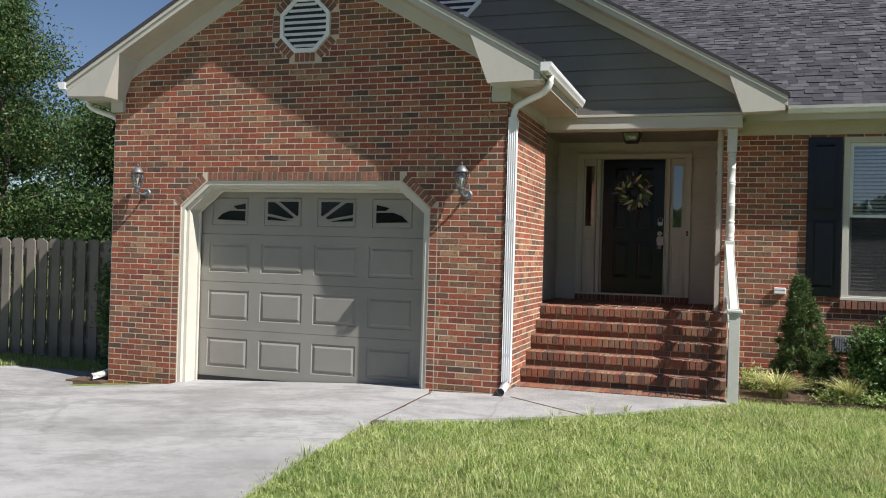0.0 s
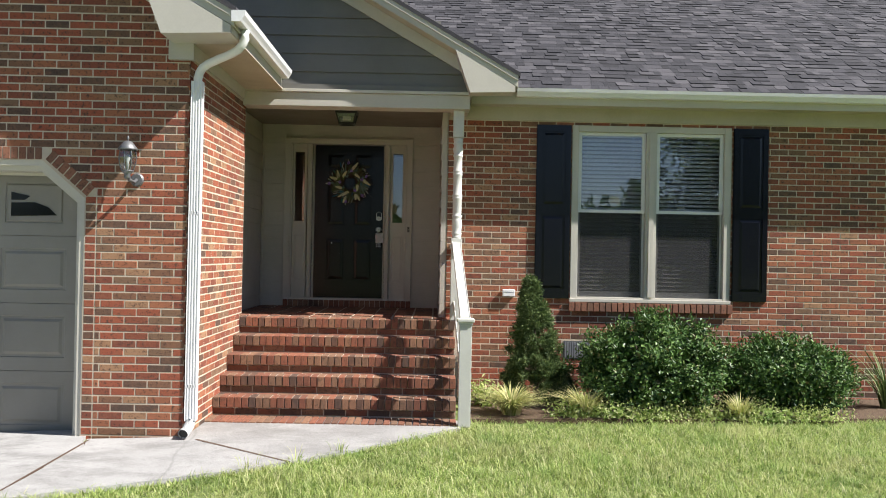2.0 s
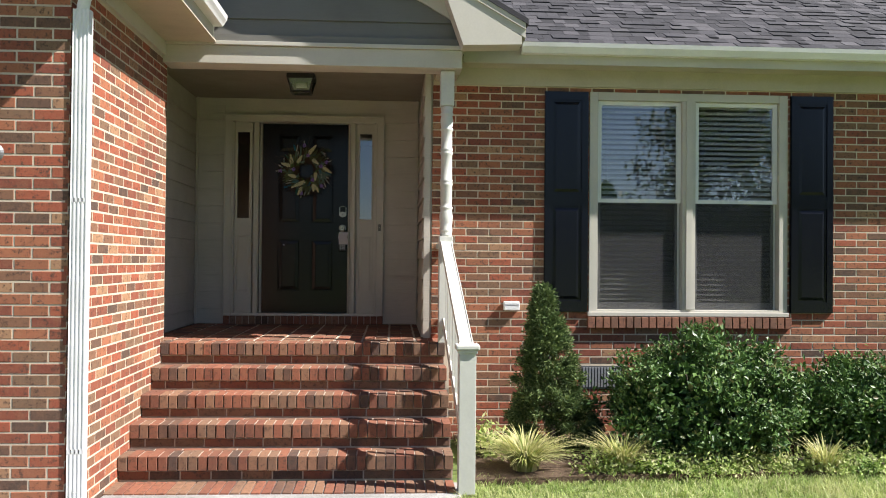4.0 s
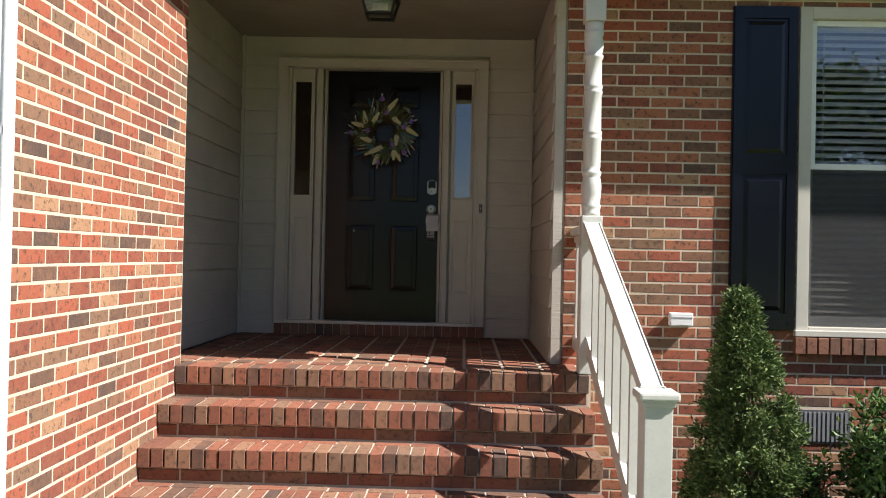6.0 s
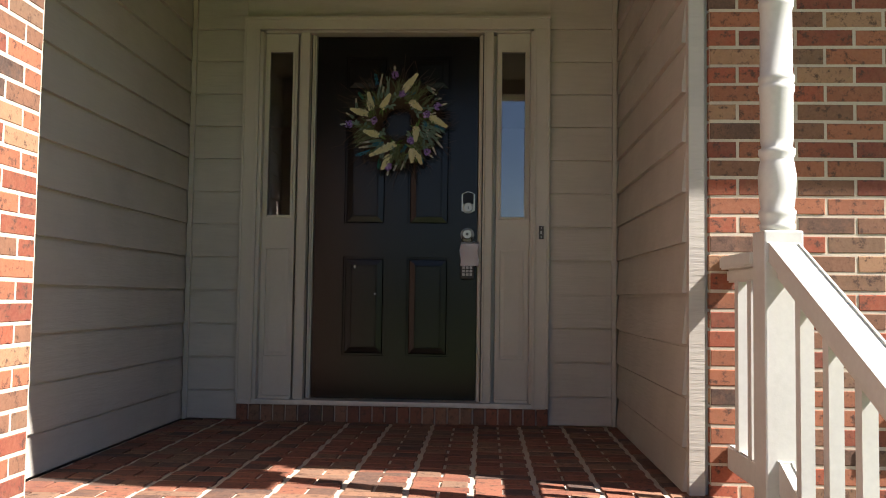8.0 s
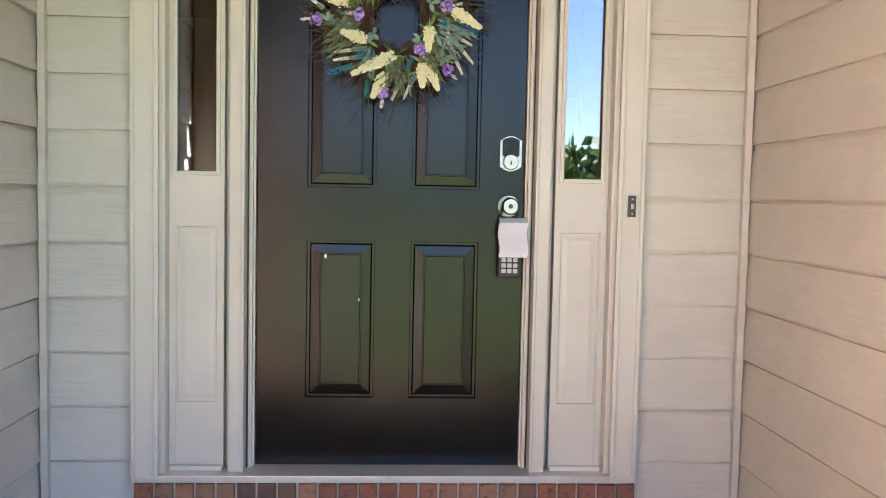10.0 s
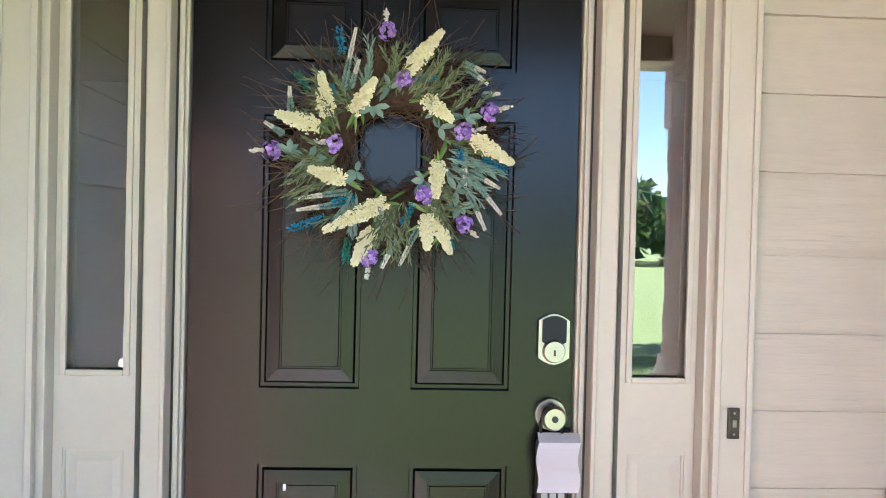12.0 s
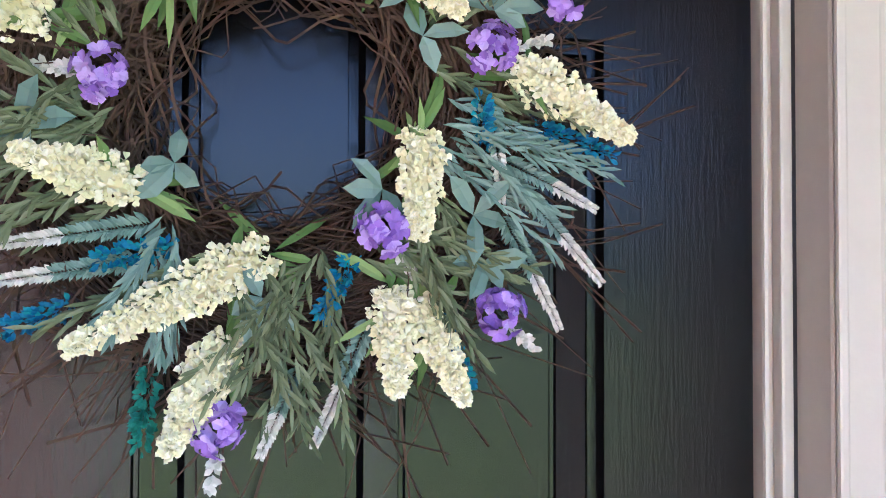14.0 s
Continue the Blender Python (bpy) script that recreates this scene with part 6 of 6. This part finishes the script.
def bush(name, at, rx, ry, h, n, leaf, mat, label, seed, clumps=170):
    rs = np.random.default_rng(seed)
    b = thing(name, at, label, "bush")
    bm = bmesh.new()
    r_ = random.Random(seed)
    for k in range(9):
        a = k * 0.7
        tip = Vector((at[0] + rx * 0.6 * math.cos(a), at[1] + ry * 0.6 * math.sin(a), at[2] + h * r_.uniform(0.4, 0.75)))
        tube(bm, [at, (Vector(at) + tip) / 2 + Vector((0, 0, 0.05)), tip], 0.014, 5, taper=0.4)
    part("stem_frame", bm, BARK, b, kind="stuff")

    def shape(u, q):
        z = abs(u[2]) if u[2] < -0.25 else u[2]
        bulge = 1 + 0.10 * math.sin(5 * u[0] + seed) * math.cos(4 * u[1] + 2 * seed)
        return (at[0] + rx * q * bulge * u[0], at[1] + ry * q * bulge * u[1], at[2] + h * 0.42 + h * 0.56 * q * bulge * u[2])
    c, out = clumpy(rs, n, shape, 0.05, clumps)
    c[:, 2] = np.maximum(c[:, 2], at[2] + 0.02)
    w = out * 0.35 + rs.normal(size=(n, 3)) * 0.8 + np.array([0, 0, 0.25])
    v, f = leaves_np(c, w, out + rs.normal(size=(n, 3)) * 0.55 + np.array([0, -0.1, 0.5]), rs.uniform(0.7, 1.25, n) * leaf, rs.uniform(0.4, 0.55, n) * leaf)
    raw("crown", v, f, mat, b, "dense glossy leaves")
    # inner shade leaves
    m = n // 3
    u = rs.normal(size=(m, 3))
    u /= np.linalg.norm(u, axis=1, keepdims=True)
    q = rs.uniform(0.3, 0.8, m)
    c2 = np.array([shape(a, k) for a, k in zip(u, q)])
    c2[:, 2] = np.maximum(c2[:, 2], at[2] + 0.02)
    v, f = leaves_np(c2, rs.normal(size=(m, 3)), rs.normal(size=(m, 3)), np.full(m, leaf * 1.5), np.full(m, leaf * 0.9))
    raw("inner_leaves", v, f, mat, b)
    return b


GZ = GROUND_Z + 0.015
bush("holly_bush", (3.42, -2.55, GZ), 0.82, 0.60, 0.95, 21000, 0.05, HOLLY, "large rounded dark green holly bush before the window", 4, 230)
bush("holly_bush", (4.83, -2.50, GZ), 0.68, 0.52, 0.77, 16000, 0.05, HOLLY, "lower spreading dark green holly bush by the wall", 9, 180)

# dwarf spruce, a narrow cone that leans slightly
rs = np.random.default_rng(21)
spruce = thing("dwarf_spruce", (2.28, -2.25, GZ), "conical dwarf spruce with dense green needles", "conifer")
bm = bmesh.new()
tube(bm, [(2.28, -2.25, GZ), (2.26, -2.25, -0.4), (2.19, -2.25, 0.25)], 0.025, 6, taper=0.2)
part("trunk", bm, BARK, spruce)
n = 60000
K = 300
hk = rs.uniform(0, 1, K) ** 1.25
ak = rs.uniform(0, 2 * np.pi, K)
rk = (0.02 + 0.35 * (1 - hk) ** 0.9) * rs.uniform(0.55, 1.12, K)
cen = np.stack([2.29 - 0.11 * hk + rk * np.cos(ak), -2.25 + rk * np.sin(ak), GZ + 0.06 + 1.24 * hk], 1)
pick = rs.integers(0, K, n)
c = cen[pick] + rs.normal(size=(n, 3)) * 0.025
out = np.stack([np.cos(ak[pick]), np.sin(ak[pick]), np.full(n, 0.5)], 1)
v, f = leaves_np(c, out + rs.normal(size=(n, 3)) * 0.8, rs.normal(size=(n, 3)), rs.uniform(0.022, 0.042, n), rs.uniform(0.009, 0.015, n))
raw("crown", v, f, SPRUCE, spruce, "dense short needles")


def blades_np(base, lean, length, width, droop, rs, seg=3):
    """Grass-like blades that bow over."""
    n = len(base)
    side = np.stack([-lean[:, 1], lean[:, 0], np.zeros(n)], 1)
    side /= np.linalg.norm(side, axis=1, keepdims=True) + 1e-9
    v = []
    for k in range(seg + 1):
        t = k / seg
        p = base + np.stack([lean[:, 0] * length * t ** 1.6 * droop, lean[:, 1] * length * t ** 1.6 * droop, length * (t - 0.45 * droop * t * t)], 1)
        w = (width * (1 - t ** 1.5) * 0.5 + 0.0003)[:, None]
        v += [p - side * w, p + side * w]
    v = np.stack(v, 1).reshape(-1, 3)
    i = np.arange(n)[:, None] * (2 * (seg + 1))
    f = np.concatenate([i + np.array([[2 * k, 2 * k + 1, 2 * k + 3, 2 * k + 2]]) for k in range(seg)], 1).reshape(-1, 4)
    return v, f


def clump(name, x, y, r0, h, n, mat, label, category, seed, wide=0.014):
    rs = np.random.default_rng(seed)
    a = rs.uniform(0, 2 * np.pi, n)
    q = rs.uniform(0, 0.09, n)
    base = np.stack([x + q * np.cos(a), y + q * np.sin(a), np.full(n, GZ)], 1)
    lean = np.stack([np.cos(a), np.sin(a)], 1) * rs.uniform(0.3, 1.0, n)[:, None]
    v, f = blades_np(base, lean, rs.uniform(0.6, 1.1, n) * h, np.full(n, wide), rs.uniform(0.6, 1.15, n) * r0 / h * 1.3, rs, 5)
    return raw(name, v, f, mat, None, label, "", category)


clump("liriope_clump", 1.93, -3.0, 0.40, 0.42, 720, LIRIOPE, "yellow variegated grass clump beside the newel", "grass clump", 1)
clump("liriope_clump", 2.66, -3.02, 0.34, 0.40, 380, LIRIOPE, "thin yellow variegated grass clump by the spruce", "grass clump", 2)
clump("liriope_clump", 4.18, -3.05, 0.26, 0.36, 150, LIRIOPE, "sparse yellowed grass clump between the hollies", "grass clump", 3)
clump("yucca_plant", 6.05, -2.25, 0.65, 0.95, 110, SPRUCE, "spiky dark green drooping plant by the wall", "plant", 4)
bush("weed_patch", (1.68, -2.55, GZ), 0.15, 0.14, 0.22, 260, 0.05, GRASS, "small light green weeds by the brick wall", 14, 20)
bush("low_groundcover", (3.0, -3.06, GZ), 0.75, 0.16, 0.12, 2600, 0.035, GRASS, "low green ground cover along the bed", 15, 70)
bush("low_groundcover", (4.3, -3.02, GZ), 0.85, 0.16, 0.10, 2600, 0.035, GRASS, "low green ground cover along the bed", 16, 70)
bush("column_shrub", (-6.42, -3.5, ground_z(-6.4)), 0.24, 0.24, 1.85, 7000, 0.05, HOLLY, "tall dark narrow evergreen beside the garage corner", 17, 160)


def tree(x, y, h, spread, seed, n, mat, label, low=0.25, leaf=0.2, conifer=False):
    rs = np.random.default_rng(seed)
    r_ = random.Random(seed)
    z0 = ground_z(x) - 0.05
    t = thing("tree", (x, y, z0), label, "tree")
    bm = bmesh.new()
    top = Vector((x + r_.uniform(-.4, .4), y + r_.uniform(-.4, .4), z0 + h * 0.93))
    tube(bm, [(x, y, z0), (x + r_.uniform(-.1, .1), y, z0 + h * 0.3), (x + r_.uniform(-.2, .2), y, z0 + h * 0.6), top], 0.018 * h, 8, taper=0.15)
    tips = []
    m = 46
    for k in range(m):
        f = low + (0.97 - low) * (k + r_.random()) / m
        a = r_.uniform(0, 6.283)
        reach = spread * ((1.05 - f) ** 0.8 if conifer else math.sin(math.pi * min(0.97, 0.16 + 0.84 * (f - low) / (1 - low))) ** 0.7) * r_.uniform(0.55, 1.1)
        b = Vector((x, y, z0 + h * f))
        tip = b + Vector((reach * math.cos(a), reach * math.sin(a), reach * r_.uniform(0.05, 0.5)))
        tube(bm, [b, (b + tip) / 2 + Vector((0, 0, 0.1)), tip], 0.005 * h * (1.1 - f), 5, taper=0.3)
        for q in (0.45, 0.7, 0.95):
            tips.append(b.lerp(tip, q) + Vector((r_.uniform(-.25, .25), r_.uniform(-.25, .25), r_.uniform(-.1, .3))))
    part("trunk", bm, BARK, t)
    cen = np.array([tuple(p) for p in tips])
    pick = rs.integers(0, len(cen), n)
    c = cen[pick] + rs.normal(size=(n, 3)) * np.array([0.36, 0.36, 0.26]) * spread / 2.6
    v, f = leaves_np(c, rs.normal(size=(n, 3)), rs.normal(size=(n, 3)) + np.array([0, 0, 0.8]), rs.uniform(0.6, 1.3, n) * leaf, rs.uniform(0.35, 0.6, n) * leaf * (0.35 if conifer else 1))
    raw("crown", v, f, mat, t)
    return t


LEAFY, PINY = "leafy green deciduous tree behind the fence", "tall pine tree with clumps of needles"
tree(-9.4, 0.6, 4.3, 1.6, 31, 34000, TREE_LEAF, LEAFY, 0.12, 0.085)
tree(-13.4, 1.4, 6.6, 2.0, 32, 34000, TREE_LEAF, LEAFY, 0.12, 0.09)
tree(-17.4, 5.0, 9.0, 1.7, 33, 36000, PINE_LEAF, PINY, 0.2, 0.2, True)
tree(-22.0, 7.0, 11.0, 2.2, 34, 30000, PINE_LEAF, PINY, 0.2, 0.2, True)
tree(-14.6, 6.5, 5.6, 2.4, 35, 30000, TREE_LEAF, LEAFY, 0.12, 0.11)
tree(-18.0, 1.0, 10.0, 3.4, 36, 30000, TREE_LEAF, LEAFY, 0.12, 0.12)
tree(-23.0, 4.0, 12.0, 4.0, 37, 22000, TREE_LEAF, LEAFY, 0.12, 0.14)
FAR = "tall leafy tree across the lawn from the house"
for k, (x, y, h, s) in enumerate(((9.0, -16, 5.9, 1.9), (26, -38, 6.0, 3.4), (-16, -44, 7.5, 4.0), (36, -34, 8, 4.2))):
    tree(x, y, h, s, 50 + k, 12000, TREE_LEAF, FAR, 0.15, 0.16 if k == 0 else 0.3)

# far woods all round, one uneven belt
rs = np.random.default_rng(77)
n = 26000
a = rs.uniform(0, 2 * np.pi, n)
R = rs.uniform(75, 95, n)
top = 5.5 + 2.2 * np.sin(a * 9) + 1.6 * np.sin(a * 23 + 1) + 1.0 * np.sin(a * 57)
c = np.stack([R * np.cos(a), R * np.sin(a), GROUND_Z + rs.uniform(0, 1, n) ** 0.8 * top], 1)
v, f = leaves_np(c, rs.normal(size=(n, 3)), rs.normal(size=(n, 3)), rs.uniform(1.0, 2.2, n), rs.uniform(0.8, 1.6, n))
raw("far_woods", v, f, TREE_LEAF, None, "distant belt of green woods round the lawn", "stuff", "woods")

# ---- grass ----
rs = np.random.default_rng(5)
ex = np.array([p[0] for p in EDGE])
ey = np.array([p[1] for p in EDGE])


def lawn(name, x0, x1, y0, y1, n, hmin, hmax, width):
    tufts = n // 11
    tx, ty = rs.uniform(x0, x1, tufts), rs.uniform(y0, y1, tufts)
    size = rs.uniform(0.6, 1.5, tufts)
    pick = rs.integers(0, tufts, n)
    off = rs.normal(0, 0.018, (n, 2)) * size[pick][:, None]
    x, y = tx[pick] + off[:, 0], ty[pick] + off[:, 1]
    border = np.interp(y, ey, ex)
    bed = np.interp(x, [1.5, 2.2, 4.2, 5.9, 9.6], [-3.15, -3.10, -2.98, -2.85, -2.7])
    keep = (x > border + rs.normal(0, 0.03, n) - 0.02) & (y < bed + rs.normal(0, 0.05, n)) & ((y < -3.4) | (x > 1.53))
    x, y, off, pick = x[keep], y[keep], off[keep], pick[keep]
    m = len(x)
    patch = np.sin(x * 1.7 + 1.3 * np.sin(y * 1.1)) * np.sin(y * 1.9 + 0.7 * x)
    z = GROUND_Z - 0.03 - 0.05 * np.clip(-1.8 - x, 0, 4.6)
    ang = np.arctan2(off[:, 1], off[:, 0]) + rs.normal(0, 0.8, m)
    lean = np.stack([np.cos(ang), np.sin(ang)], 1) * rs.uniform(0.3, 1.5, m)[:, None]
    h = rs.uniform(hmin, hmax, m) * (1 + 0.35 * patch) * size[pick] * rs.choice([0.6, 1.0, 1.0, 1.5], m)
    v, f = blades_np(np.stack([x, y, z], 1), lean, h, np.full(m, width) * rs.uniform(0.6, 1.3, m), rs.uniform(0.4, 1.15, m), rs, 2)
    return raw(name, v, f, GRASS, None, "uneven mown green grass with yellow patches", "stuff", "grass")


lawn("grass_near", -1.7, 7.2, -8.9, -2.6, 400000, 0.028, 0.068, 0.0052)
lawn("grass_far", -1.6, 12, -15, -8.8, 50000, 0.035, 0.08, 0.010)
n = 9000
x, y = rs.uniform(-9.5, -6.4, n), rs.uniform(-3.55, -2.3, n)
z = GROUND_Z - 0.05 * np.clip(-1.8 - x, 0, 4.6) - 0.03
ang = rs.uniform(0, 6.28, n)
v, f = blades_np(np.stack([x, y, z], 1), np.stack([np.cos(ang), np.sin(ang)], 1) * 0.6, rs.uniform(0.05, 0.12, n), np.full(n, 0.008), rs.uniform(0.3, 1.1, n), rs, 2)
raw("grass_fence", v, f, GRASS, None, "shaded grass at the foot of the fence", "stuff", "grass")
# tall weeds at the walk's edge
for wx, wy, ww in ((0.15, -5.05, 1), (-0.15, -5.25, 2), (-1.5, -6.6, 3), (0.45, -4.72, 4), (-1.52, -7.6, 5)):
    clump("weed_tuft", wx, wy, 0.10, 0.15, 16, GRASS, "tall grass weed at the edge of the walk", "weed", 90 + ww, 0.0045)
